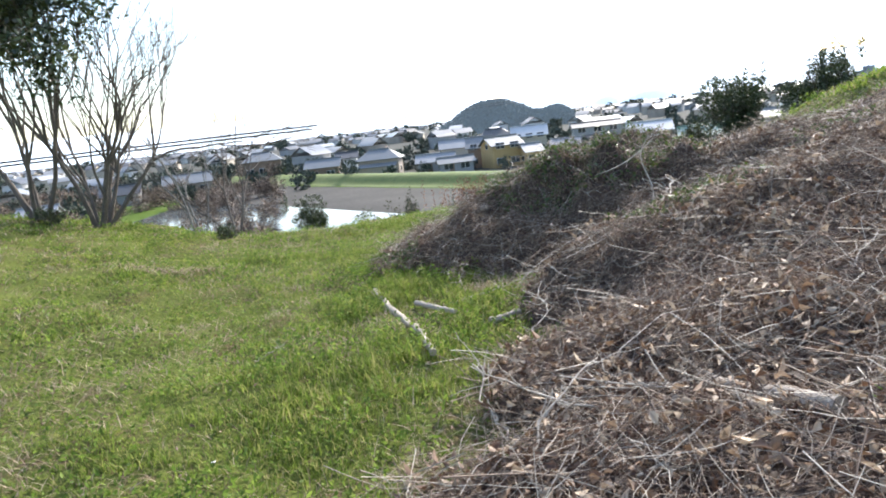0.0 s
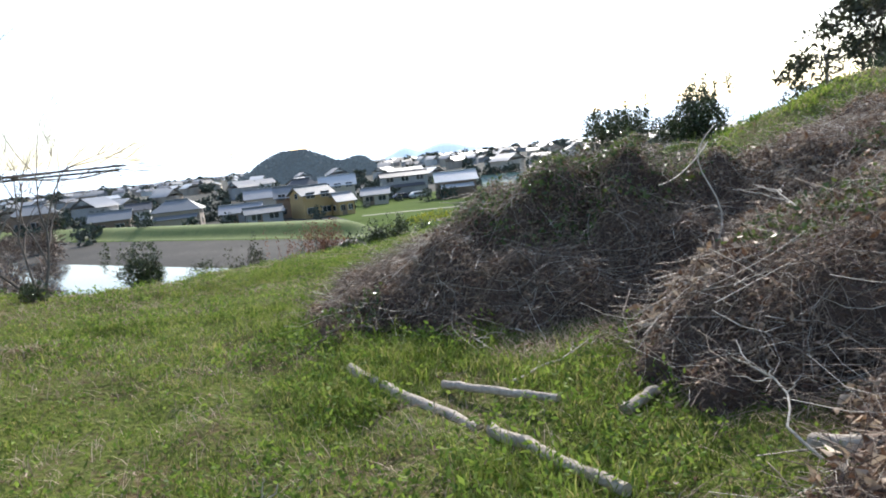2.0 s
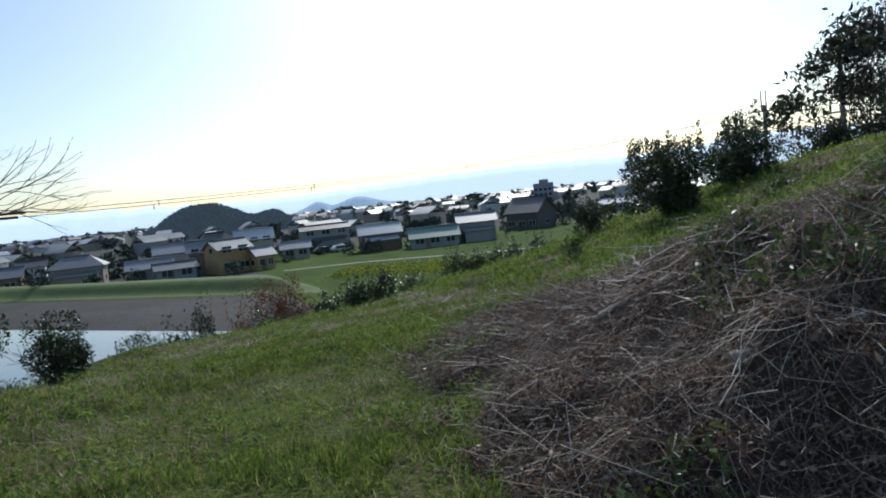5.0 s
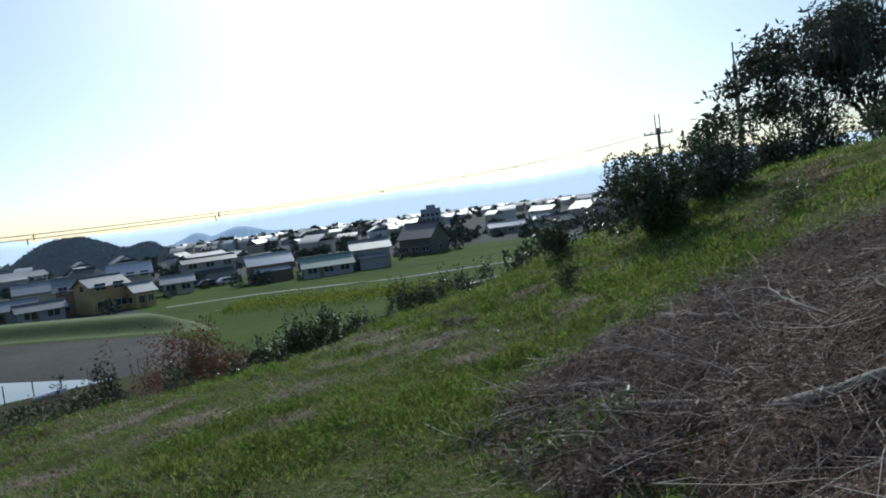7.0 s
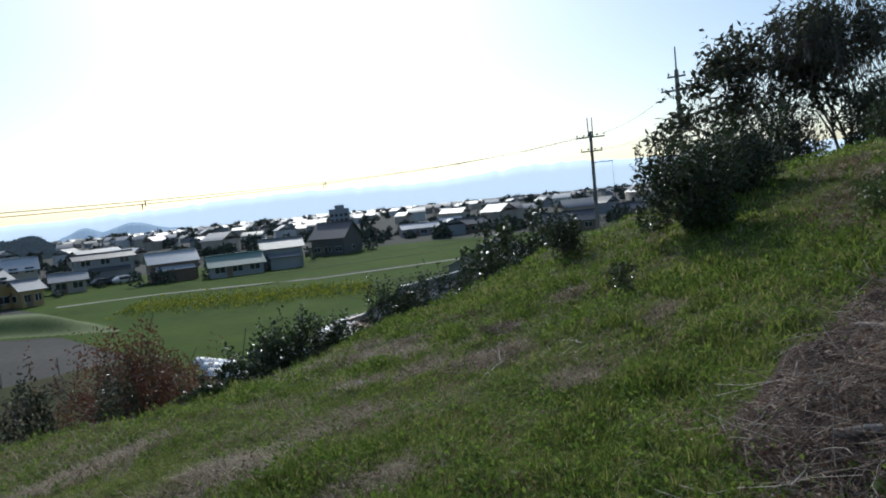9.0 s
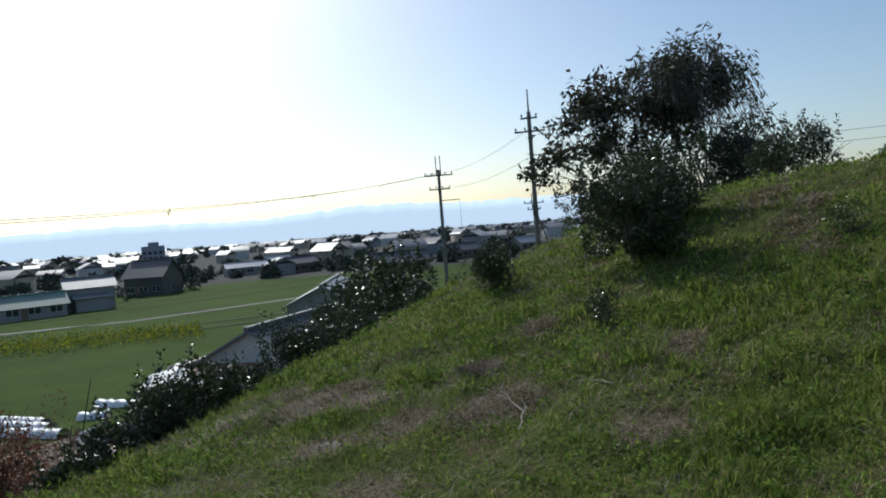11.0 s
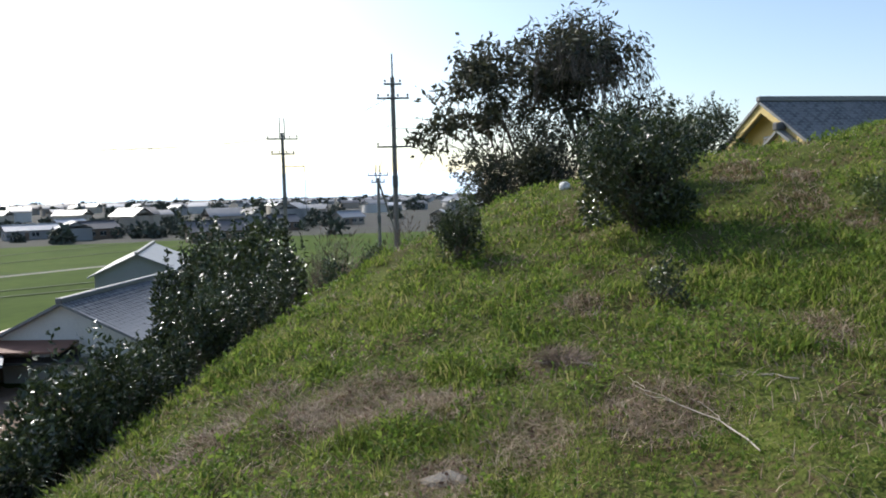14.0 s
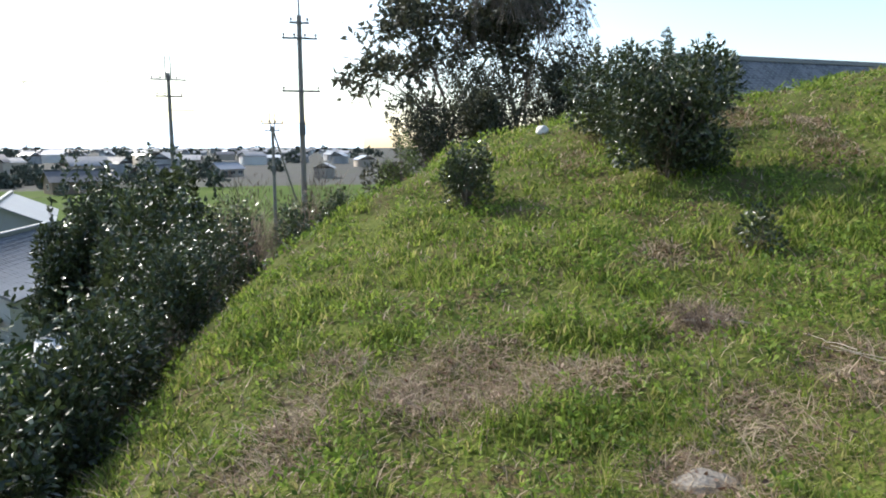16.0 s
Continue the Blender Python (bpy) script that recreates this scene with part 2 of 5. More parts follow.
M_VINELEAF = material("vine_leaf", [(0.05, 0.08, 0.02), (0.09, 0.13, 0.03), (0.16, 0.20, 0.05)], 0.4, 2, 20, 0, translucent=0.25, island=0.7)
M_CONIFER = material("conifer_leaf", [(0.03, 0.034, 0.02), (0.055, 0.06, 0.032), (0.09, 0.09, 0.05)], 0.6, 1, 20, 0, translucent=0.22, island=0.6)
M_REDLEAF = material("russet_leaf", [(0.12, 0.05, 0.03), (0.20, 0.085, 0.05), (0.28, 0.14, 0.08)], 0.6, 2, 20, 0, translucent=0.25, island=0.7)
M_BARK = material("bark", [(0.07, 0.055, 0.045), (0.13, 0.105, 0.085), (0.19, 0.16, 0.13)], 0.9, 3, 40, 0.8)
M_GREYBARK = material("grey_bark", [(0.13, 0.11, 0.095), (0.21, 0.185, 0.16), (0.29, 0.26, 0.23)], 0.9, 3, 40, 0.5)
M_LOG = material("cut_log_bark", [(0.22, 0.18, 0.14), (0.38, 0.32, 0.26), (0.52, 0.46, 0.38)], 0.8, 5, 50, 0.6, coords="obj")
M_CUT = material("cut_wood", [(0.28, 0.225, 0.16), (0.42, 0.35, 0.26)], 0.8, 8, 80, 0.3, coords="obj")
M_STONE = material("stone", [(0.13, 0.11, 0.09), (0.21, 0.19, 0.16), (0.32, 0.29, 0.25)], 0.9, 4, 40, 0.7)
M_WHITESTONE = material("pale_stone", [(0.55, 0.53, 0.50), (0.72, 0.70, 0.66)], 0.8, 6, 40, 0.4)
M_POLE = material("pole_concrete", [(0.16, 0.145, 0.135), (0.24, 0.22, 0.20)], 0.85, 1, 20, 0.2)
M_STEEL = material("dark_steel", [(0.10, 0.10, 0.10), (0.16, 0.16, 0.16)], 0.5, 2, 20, 0.1, metal=0.4)
M_WIRE = material("cable", [(0.04, 0.04, 0.045), (0.06, 0.06, 0.065)], 0.6, 2, 20, 0)
M_TILE = material("grey_roof_tile", [(0.10, 0.105, 0.115), (0.16, 0.165, 0.175), (0.23, 0.235, 0.245)], 0.5, 1.5, 15, 0.2, per_object=0.5, island=0.4)
M_WATER = bpy.data.materials.new("pond_water")
M_WATER.use_nodes = True
wb = M_WATER.node_tree.nodes["Principled BSDF"]
wb.inputs["Base Color"].default_value, wb.inputs["Roughness"].default_value = (0.10, 0.115, 0.12, 1), 0.06
wno = M_WATER.node_tree.nodes.new("ShaderNodeTexNoise")
wno.inputs["Scale"].default_value = 1.4
wbu = M_WATER.node_tree.nodes.new("ShaderNodeBump")
wbu.inputs["Strength"].default_value, wbu.inputs["Distance"].default_value = 0.12, 0.02
M_WATER.node_tree.links.new(M_WATER.node_tree.nodes.new("ShaderNodeNewGeometry").outputs["Position"], wno.inputs["Vector"])
M_WATER.node_tree.links.new(wno.outputs["Fac"], wbu.inputs["Height"])
M_WATER.node_tree.links.new(wbu.outputs["Normal"], wb.inputs["Normal"])


def plain_paint(name, c, rough=0.7, spread=0.12, **k):
    lo, hi = tuple(v * (1 - spread) for v in c), tuple(min(0.9, v * (1 + spread)) for v in c)
    return material(name, [lo, c, hi], rough, 0.8, 12, 0.15, **k)


# ---- ground: one sheet to the horizon ----
def spaced(lo, hi, fine, reach):
    mid = list(np.arange(lo, hi + fine / 2, fine))
    up, x, d = [], hi, fine
    while x < reach:
        d = min(d * 1.25, 0.7) if x < 130 else d * 1.13
        x += d
        up.append(x)
    down, x, d = [], lo, fine
    while x > -reach:
        d = min(d * 1.25, 0.7) if x > -40 else d * 1.13
        x -= d
        down.append(x)
    return np.array(down[::-1] + mid + up)


gx, gy = spaced(-9, 15, 0.16, 4700), spaced(-4, 24, 0.16, 4700)
X, Y = np.meshgrid(gx, gy)
Z = ground(X, Y)
nx, ny = len(gx), len(gy)
V = np.stack([X, Y, Z], -1).reshape(-1, 3)
I = (np.arange(ny - 1)[:, None] * nx + np.arange(nx - 1)).ravel()
FQ = np.stack([I, I + 1, I + nx + 1, I + nx], 1)
C = V[FQ].mean(1)
ins, farb = pond_depth(C[:, 0], C[:, 1])
rangeC = np.hypot(C[:, 0], C[:, 1])
slot = np.where(C[:, 2] > PLAIN + 2.2, 0, 1)
slot = np.where((rangeC > 165) | ((C[:, 0] < 20) & (farb < -9) & (C[:, 1] > 40)) , 4, slot)
slot = np.where((np.abs(farb + 4.5) < 5.5) & (C[:, 0] < 21) & (C[:, 0] > -75) & (C[:, 1] > 34), 3, slot)
slot = np.where(ins > 0.6, 2, slot)
slot = np.where((C[:, 0] > 20) & (C[:, 1] > 34) & (np.hypot(C[:, 0] - 52, C[:, 1] - 76) < 80) & (C[:, 2] < PLAIN + 2.2), 1, slot)
slot = np.where((slot == 1) & (C[:, 0] < 14 + 0.1 * (66 - C[:, 1])) & (C[:, 0] > -44) & (C[:, 1] > 24) & (C[:, 1] < 68), 5, slot)
tagged(new("ground", mesh_np("ground", V, FQ, [M_TURF, M_FIELD, M_MUD, M_BANK, M_TOWNSOIL, M_ROUGH], slot, True)),
       "grassy hillside falling to fields, a pond and a town plain", "ground", kind="structure")
wx = np.array([(-44, 34, -7.62), (17.5, 34, -7.62), (17.5, 84, -7.62), (-10, 123, -7.62), (-44, 123, -7.62)])
bm = bmesh.new()
bm.faces.new([bm.verts.new(p) for p in wx])
tagged(new("water", bm_mesh("water", bm, M_WATER)), "still pale pond water below the grassy bank", "pond", kind="structure")

# ---- bramble heaps ----
hx, hy = np.arange(0.2, 11.8, 0.07), np.arange(-2.6, 11.4, 0.07)
X, Y = np.meshgrid(hx, hy)
H = heap(X, Y)
Z = ground(X, Y) + H + 0.09 * (vnoise(X, Y, 0.22, 21) - 0.5) * (H > 0.02) + 0.05 * (vnoise(X, Y, 0.1, 22) - 0.5) - 0.10 * (H < 0.03)
nx, ny = len(hx), len(hy)
V = np.stack([X, Y, Z], -1).reshape(-1, 3)
I = (np.arange(ny - 1)[:, None] * nx + np.arange(nx - 1)).ravel()
FQ = np.stack([I, I + 1, I + nx + 1, I + nx], 1)
FQ = FQ[H.ravel()[FQ].max(1) > 0.0]
bramble = thing("bramble_heap", "heaps of dead brown brambles, vines and cut brush on the slope", "brush", kind="stuff")
part("litter", mesh_np("litter", V, FQ, M_LITTER, smooth=True), bramble)


def on_heap(n, top=99.0):
    """Random places on the heaps, more of them where they stand tall."""
    x, y = rng.uniform(0.2, 11.6, n * 6), rng.uniform(-2.6, 11.2, n * 6)
    h = heap(x, y)
    near = 1 / (1 + (np.hypot(x - 2.4, (y - 4.5) * 0.8) / 4.0) ** 2)
    ok = (h > 0.01) & (y < top) & (rng.random(n * 6) < near * 1.2)
    x, y, h = x[ok][:n], y[ok][:n], h[ok][:n]
    return x, y, ground(x, y) + h, h


def stems(n, length, radius, lift, droop, mat, name, top=99.0):
    x, y, z, h = on_heap(n, top)
    n = len(x)
    a, K = rng.uniform(0, 2 * math.pi, n), 6
    L = rng.uniform(*length, n)
    s = np.linspace(-0.5, 0.5, K)[None]
    bend = rng.normal(0, 0.9, n)[:, None]
    ca, sa = np.cos(a)[:, None], np.sin(a)[:, None]
    px = x[:, None] + L[:, None] * (ca * s - sa * bend * (s * s - 0.1)) + rng.normal(0, 0.012, (n, K))
    py = y[:, None] + L[:, None] * (sa * s + ca * bend * (s * s - 0.1)) + rng.normal(0, 0.012, (n, K))
    gz = ground(px, py) + heap(px, py)
    pz = 0.55 * gz + 0.45 * z[:, None] + rng.uniform(*lift, n)[:, None] + rng.uniform(*droop, n)[:, None] * L[:, None] * s
    pz = np.maximum(pz, ground(px, py) + 0.01) + rng.normal(0, 0.012, (n, K))
    P = np.stack([px, py, pz], -1)
    R = rng.uniform(*radius, n)[:, None] * np.linspace(1.0, 0.5, K)[None]
    part(name, mesh_np(name, *tube_arrays(P, R), mat, smooth=True), bramble)


stems(30000, (0.15, 0.7), (0.001, 0.0028), (-0.02, 0.10), (-0.8, 0.8), M_STEM, "brown_stems")
stems(4200, (0.2, 1.0), (0.0012, 0.003), (0.0, 0.13), (-0.6, 0.6), M_PALESTEM, "pale_stems")
stems(1500, (0.3, 1.1), (0.0015, 0.0038), (0.0, 0.16), (-0.5, 0.5), M_PALESTEM, "cut_stems", 0.6)
stems(500, (0.5, 1.3), (0.0018, 0.004), (0.0, 0.12), (-0.35, 0.35), M_PALESTEM, "canes")
stems(1500, (0.4, 1.3), (0.002, 0.005), (-0.02, 0.12), (-0.5, 0.5), M_STEM, "dark_canes")
x, y, z, h = on_heap(90000)
n = len(x)
v, f = leaf_arrays(np.stack([x, y, z + rng.uniform(-0.03, 0.09, n)], 1), rng.normal(size=(n, 3)) * (1, 1, 0.7), rng.uniform(0.025, 0.07, n), rng.uniform(0.01, 0.03, n), 0.5)
part("dead_leaves", mesh_np("dead_leaves", v, f, M_DEADLEAF), bramble)
x, y, z, h = on_heap(26000)
tan = (vnoise(x, y, 1.1, 35) > 0.45) & ((y < 4.2) | (x > 4.6))
x, y, z = x[tan], y[tan], z[tan]
n = len(x)
v, f = leaf_arrays(np.stack([x, y, z + rng.uniform(0.0, 0.14, n)], 1), rng.normal(size=(n, 3)) * (1, 1, 0.8) - (0, 0, 0.3), rng.uniform(0.05, 0.11, n), rng.uniform(0.02, 0.05, n), 0.55)
part("curled_leaves", mesh_np("curled_leaves", v, f, M_TANLEAF), bramble)
x, y, z, h = on_heap(60000)
green = ((np.hypot((x - 3.6) / 1.7, (y - 6.4) / 1.3) < 1.0) & (vnoise(x, y, 0.7, 31) > 0.33)) | (vnoise(x, y, 1.3, 32) > 0.84)
x, y, z = x[green], y[green], z[green]
n = len(x)
v, f = leaf_arrays(np.stack([x, y, z + rng.uniform(-0.03, 0.16, n)], 1), rng.normal(size=(n, 3)) + (0, 0, 0.3), rng.uniform(0.035, 0.08, n), rng.uniform(0.02, 0.04, n), 0.2)
part("vine_leaves", mesh_np("vine_leaves", v, f, M_VINELEAF), bramble)

# ---- grass ----
def blades(n, x, y, height, width, mat, name, lean=0.5):
    z = ground(x, y) - 0.01
    a = rng.uniform(0, 2 * math.pi, n)
    b = a + math.pi / 2 + rng.normal(0, 0.4, n)
    up = np.stack([np.cos(b) * lean * rng.uniform(0.1, 1, n), np.sin(b) * lean * rng.uniform(0.1, 1, n), np.ones(n)], 1)
    base = np.stack([x, y, z], 1)
    side = np.stack([np.cos(a), np.sin(a), 0 * a], 1) * width[:, None] * 0.5
    h = height[:, None]
    mid = base + up * h * 0.55
    tip = base + up * np.array([1.9, 1.9, 1.0]) * h
    v = np.stack([base - side, base + side, mid + side * 0.8, mid - side * 0.8, tip], 1).reshape(-1, 3)
    i = np.arange(n)[:, None] * 5
    f = np.concatenate([i + [0, 1, 2], i + [0, 2, 3], i + [3, 2, 4]], 1).reshape(-1, 3)
    return mesh_np(name, v, f, mat)


def scatter(n, x0, x1, y0, y1, near):
    x, y = rng.uniform(x0, x1, n), rng.uniform(y0, y1, n)
    d = np.hypot(np.maximum(0, np.abs(x - 0.9) - 2.0), np.maximum(0, np.maximum(-0.5 - y, y - 16.5)))
    return x, y, d


def lushness(x, y):
    """1 in tall fresh grass, 0 in short worn turf."""
    edge = np.exp(-(((x - 0.5) / np.where(x > 0.5, 0.85 + 0.6 * step(4.8, 3.6, y), 0.85)) ** 2)) * step(9.5, 8.0, y) * step(-2.5, -0.5, y)
    slope = (0.25 + 0.6 * step(1.0, 5.0, x)) * step(9.5, 11.5, y)
    return np.clip(0.85 * edge + slope + 1.5 * (vnoise(x, y, 1.3, 41) - 0.48) + 0.25 * step(2.6, 4.0, y) * step(13, 9, y) * step(-0.5, 1, x), 0, 1)


WORN = ((1.9, 4.2, 0.6, 0.4), (1.5, 0.2, 0.8, 0.8), (2.5, 4.5, 0.7, 0.5), (2.6, 2.0, 0.6, 0.6), (4.5, 17.2, 0.75, 0.75), (4.4, 16.5, 0.4, 0.5), (3.7, 15.5, 0.5, 0.35), (4.1, 14.7, 0.6, 0.5), (5.1, 15.6, 0.45, 0.3), (6.8, 15.5, 0.5, 0.25), (11.2, 16.1, 0.8, 0.35), (10.2, 12.8, 0.9, 0.4), (12.4, 13.4, 1.2, 0.5), (11.5, 12.6, 0.9, 0.35), (3.1, 15.94, 0.4, 0.3), (3.8, 18.2, 0.5, 0.3), (-1.6, 14.2, 1.3, 0.7), (0.5, 14.4, 0.8, 0.5), (2.0, 14.8, 0.7, 0.35), (4.7, 18.2, 0.6, 0.3), (0.2, 16.6, 1.0, 0.4), (-2.6, 12.9, 0.9, 0.4), (0.93, 12.93, 0.7, 0.3), (-2.69, 7.34, 0.7, 0.3), (3.73, 13.14, 0.6, 0.3), (5.59, 13.35, 0.5, 0.25), (8.9, 12.3, 0.6, 0.35))


def worn(x, y):
    out = 0 * x
    for cx, cy, rx, ry in WORN:
        out = np.maximum(out, np.clip(1.25 - ((x - cx) / rx) ** 2 - ((y - cy) / ry) ** 2, 0, 1))
    return out


def cover(x, y):
    """How closely the grass stands: patches of a hand's to a stride's breadth, thin between them."""
    k = 0.5 * vnoise(x, y, 0.42, 72) + 0.35 * vnoise(x, y, 1.3, 73) + 0.15 * vnoise(x, y, 0.17, 74)
    return 0.08 + 0.92 * step(0.40, 0.64, k)


turf = thing("grass", "sunlit green meadow grass with straw patches on the hillside", "grass", kind="stuff")


def sward(n, spread, per, thick):
    """Blade places: tufts of `per` blades, thinning away from the walk, the heaps and worn patches."""
    x, y, d = scatter(n, -11, 20, -5, 25, 0)
    ok = rng.random(n) < 1 / (1 + (d / 2.6) ** 1.7)
    H = heap(x, y)
    ok &= (H < 0.02) | ((H < 0.2) & (rng.random(n) < np.where(y > 9.4, 0.38, 0.12)))
    ok &= rng.random(n) > worn(x, y) * 1.1
    ok &= rng.random(n) < thick(x, y)
    x, y, d = x[ok], y[ok], d[ok]
    k = np.repeat(np.arange(len(x)), per)
    s = spread * (1 + 0.12 * d[k])
    return x[k] + rng.normal(0, 1, len(k)) * s, y[k] + rng.normal(0, 1, len(k)) * s, d[k], rng.random(len(x))[k]


x, y, d, q = sward(900000, 0.02, 2, lambda a, b: cover(a, b))
lush = np.clip(lushness(x, y), 0, 1)
hgt = (0.026 + 0.06 * lush) * rng.uniform(0.5, 1.5, len(x)) * (0.35 + 1.3 * vnoise(x, y, 0.34, 71))
wid = (0.006 + 0.003 * lush + 0.0022 * d) * rng.uniform(0.7, 1.4, len(x))
part("blades", blades(len(x), x, y, hgt, wid, M_BLADE, "blades", 0.8), turf)
x, y, d, q = sward(60000, 0.035, 16, lambda a, b: (0.10 + 0.9 * np.clip(lushness(a, b), 0, 1) ** 1.5) * cover(a, b))
hgt = (0.05 + 0.095 * np.clip(lushness(x, y), 0, 1)) * (0.45 + 1.2 * q * q * q) * rng.uniform(0.5, 1.25, len(x))
wid = (0.007 + 0.0022 * d) * rng.uniform(0.7, 1.4, len(x))
part("tufts", blades(len(x), x, y, hgt, wid, M_BLADE, "tufts", 0.75), turf)
x, y, d, q = sward(60000, 0.045, 7, lambda a, b: 0.25 + 0.5 * vnoise(a, b, 0.9, 61))
n = len(x)
v, f = leaf_arrays(np.stack([x, y, ground(x, y) + rng.uniform(0.0, 0.06, n) * (0.6 + q)], 1), rng.normal(size=(n, 3)) + (0, 0, 0.35), rng.uniform(0.02, 0.05, n) * (1 + 0.1 * d), rng.uniform(0.012, 0.028, n) * (1 + 0.1 * d), 0.15)
part("weeds", mesh_np("weeds", v, f, M_WEED), turf)
x, y, d, q = sward(90000, 0.05, 10, lambda a, b: 0.9 * np.clip(lushness(a, b), 0, 1) ** 1.3 * (vnoise(a, b, 0.6, 62) > 0.42))
n = len(x)
v, f = leaf_arrays(np.stack([x, y, ground(x, y) + rng.uniform(0.02, 0.17, n) * (0.45 + 0.8 * q)], 1), rng.normal(size=(n, 3)) + (0, 0, 0.5), rng.uniform(0.025, 0.06, n) * (1 + 0.1 * d), rng.uniform(0.012, 0.026, n) * (1 + 0.1 * d), 0.15)
part("leafy_weeds", mesh_np("leafy_weeds", v, f, M_WEED), turf)
x, y, d = scatter(1000000, -11, 20, -5, 25, 0)
keep = rng.random(len(x)) < (1 / (1 + (d / 2.4) ** 1.6) * (0.05 + 0.38 * (1 - cover(x, y)) ** 1.5 + 0.12 * (vnoise(x, y, 1.1, 43) > 0.62)) + worn(x, y) / (1 + (d / 4.5) ** 1.6)) * (heap(x, y) < 0.03)
x, y, d = x[keep], y[keep], d[keep]
part("straw", blades(len(x), x, y, rng.uniform(0.03, 0.10, len(x)), (0.005 + 0.0018 * d) * rng.uniform(0.7, 1.4, len(x)), M_DRYBLADE, "straw", 1.8), turf)
x, y, d = scatter(900000, -3, 14, 10, 20, 0)
keep = rng.random(len(x)) < 0.55 * np.clip(worn(x, y) * 1.2 - 0.15, 0, 1) * (vnoise(x, y, 0.45, 47) > 0.3) / (1 + (d / 4) ** 1.6)
x, y, d = x[keep], y[keep], d[keep]
part("straw_mat", blades(len(x), x, y, rng.uniform(0.012, 0.045, len(x)), (0.004 + 0.0012 * d) * rng.uniform(0.7, 1.4, len(x)), M_DRYBLADE, "straw_mat", 5.0), turf)
x, y, d = scatter(700000, -11, 20, -5, 25, 0)
keep = rng.random(len(x)) < (0.35 * worn(x, y) + 0.012) / (1 + (d / 4) ** 1.5)
x, y, d = x[keep], y[keep], d[keep]
n = len(x)
v, f = leaf_arrays(np.stack([x, y, ground(x, y) + rng.uniform(0.0, 0.05, n)], 1), rng.normal(size=(n, 3)) * (1, 1, 0.5), rng.uniform(0.02, 0.06, n), rng.uniform(0.008, 0.025, n), 0.4)
part("fallen_leaves", mesh_np("fallen_leaves", v, f, M_DEADLEAF), turf)

# ---- shrubs and trees ----
def cloud_points(n, rx, ry, h, lumps, seed, low=0.12):
    """Places in a lumpy crown over the origin: a union of uneven balls, denser near their skins."""
    r = np.random.default_rng(seed)
    cs = []
    for _ in range(lumps):
        a, q, t = r.uniform(0, 2 * math.pi), r.uniform(0.1, 0.72), r.uniform(low + 0.04, 0.74)
        w = math.sqrt(max(0.05, 1 - (2 * t - 0.9) ** 2))
        cs.append((rx * q * w * math.cos(a), ry * q * w * math.sin(a), h * t, r.uniform(0.26, 0.44)))
    cs = np.array(cs)
    pick = r.integers(0, lumps, n)
    d = unit(r.normal(size=(n, 3)))
    rad = r.uniform(0.35, 1.0, n) ** 0.5 * cs[pick, 3]
    p = cs[pick, :3] + d * rad[:, None] * np.array([rx, ry, h * 0.62])
    p[:, 2] = np.maximum(p[:, 2], h * low * r.uniform(0.3, 1, n))
    return p, d


def branch_lines(n, rx, ry, h, seed, k=6, spread=0.8, wob=0.05):
    r = np.random.default_rng(seed)
    a, q = r.uniform(0, 2 * math.pi, n), r.uniform(0.15, 1, n) ** 0.5 * spread
    top = np.stack([rx * q * np.cos(a), ry * q * np.sin(a), h * r.uniform(0.55, 0.98, n) * (1 - 0.35 * q)], 1)
    s = np.linspace(0, 1, k)[None, :, None]
    base = np.stack([r.normal(0, 0.05 * rx, n), r.normal(0, 0.05 * ry, n), np.full(n, -0.06)], 1)
    P = base[:, None] * (1 - s) + top[:, None] * np.concatenate([s**1.25, s**1.25, s**0.85], -1) + r.normal(0, wob * h, (n, k, 3)) * s
    return P


def shrub(name, label, x, y, rx, ry, h, leaves, size, mat, seed, category="shrub", group="", lumps=9, twigs=26, sink=0.03, z=None, low=0.1, stick=0):
    z0 = float(ground(x, y)) if z is None else z
    ob = thing(name, label, category, (x, y, z0 - sink), 0, group)
    P = branch_lines(twigs, rx, ry, h, seed)
    R = np.linspace(1, 0.25, 6)[None] * np.random.default_rng(seed).uniform(0.008, 0.016, twigs)[:, None] * (0.5 + h * 0.35)
    part("branchwork", mesh_np("branchwork", *tube_arrays(P, R, 4), M_BARK, smooth=True), ob)
    p, d = cloud_points(leaves, rx, ry, h, lumps, seed + 1, low)
    r = np.random.default_rng(seed + 2)
    if stick:
        m = leaves // 14
        a = r.uniform(0, 2 * math.pi, stick)
        q = r.uniform(0.1, 0.75, stick)
        tip = np.stack([rx * q * np.cos(a), ry * q * np.sin(a), h * r.uniform(0.9, 1.1, stick)], 1)
        k = r.integers(0, stick, m)
        p[:m] = tip[k] * np.array([1, 1, 1]) - np.array([0, 0, 1]) * (r.uniform(0, 0.35, m) * h)[:, None] + r.normal(0, 0.035, (m, 3))
    v, f = leaf_arrays(p, d * 0.8 + r.normal(size=d.shape) * 0.8 + (0, 0, 0.35), r.uniform(0.7, 1.3, leaves) * size, r.uniform(0.7, 1.3, leaves) * size * 0.46, 0.18)
    part("crown", mesh_np("crown", v, f, mat), ob)
    return ob


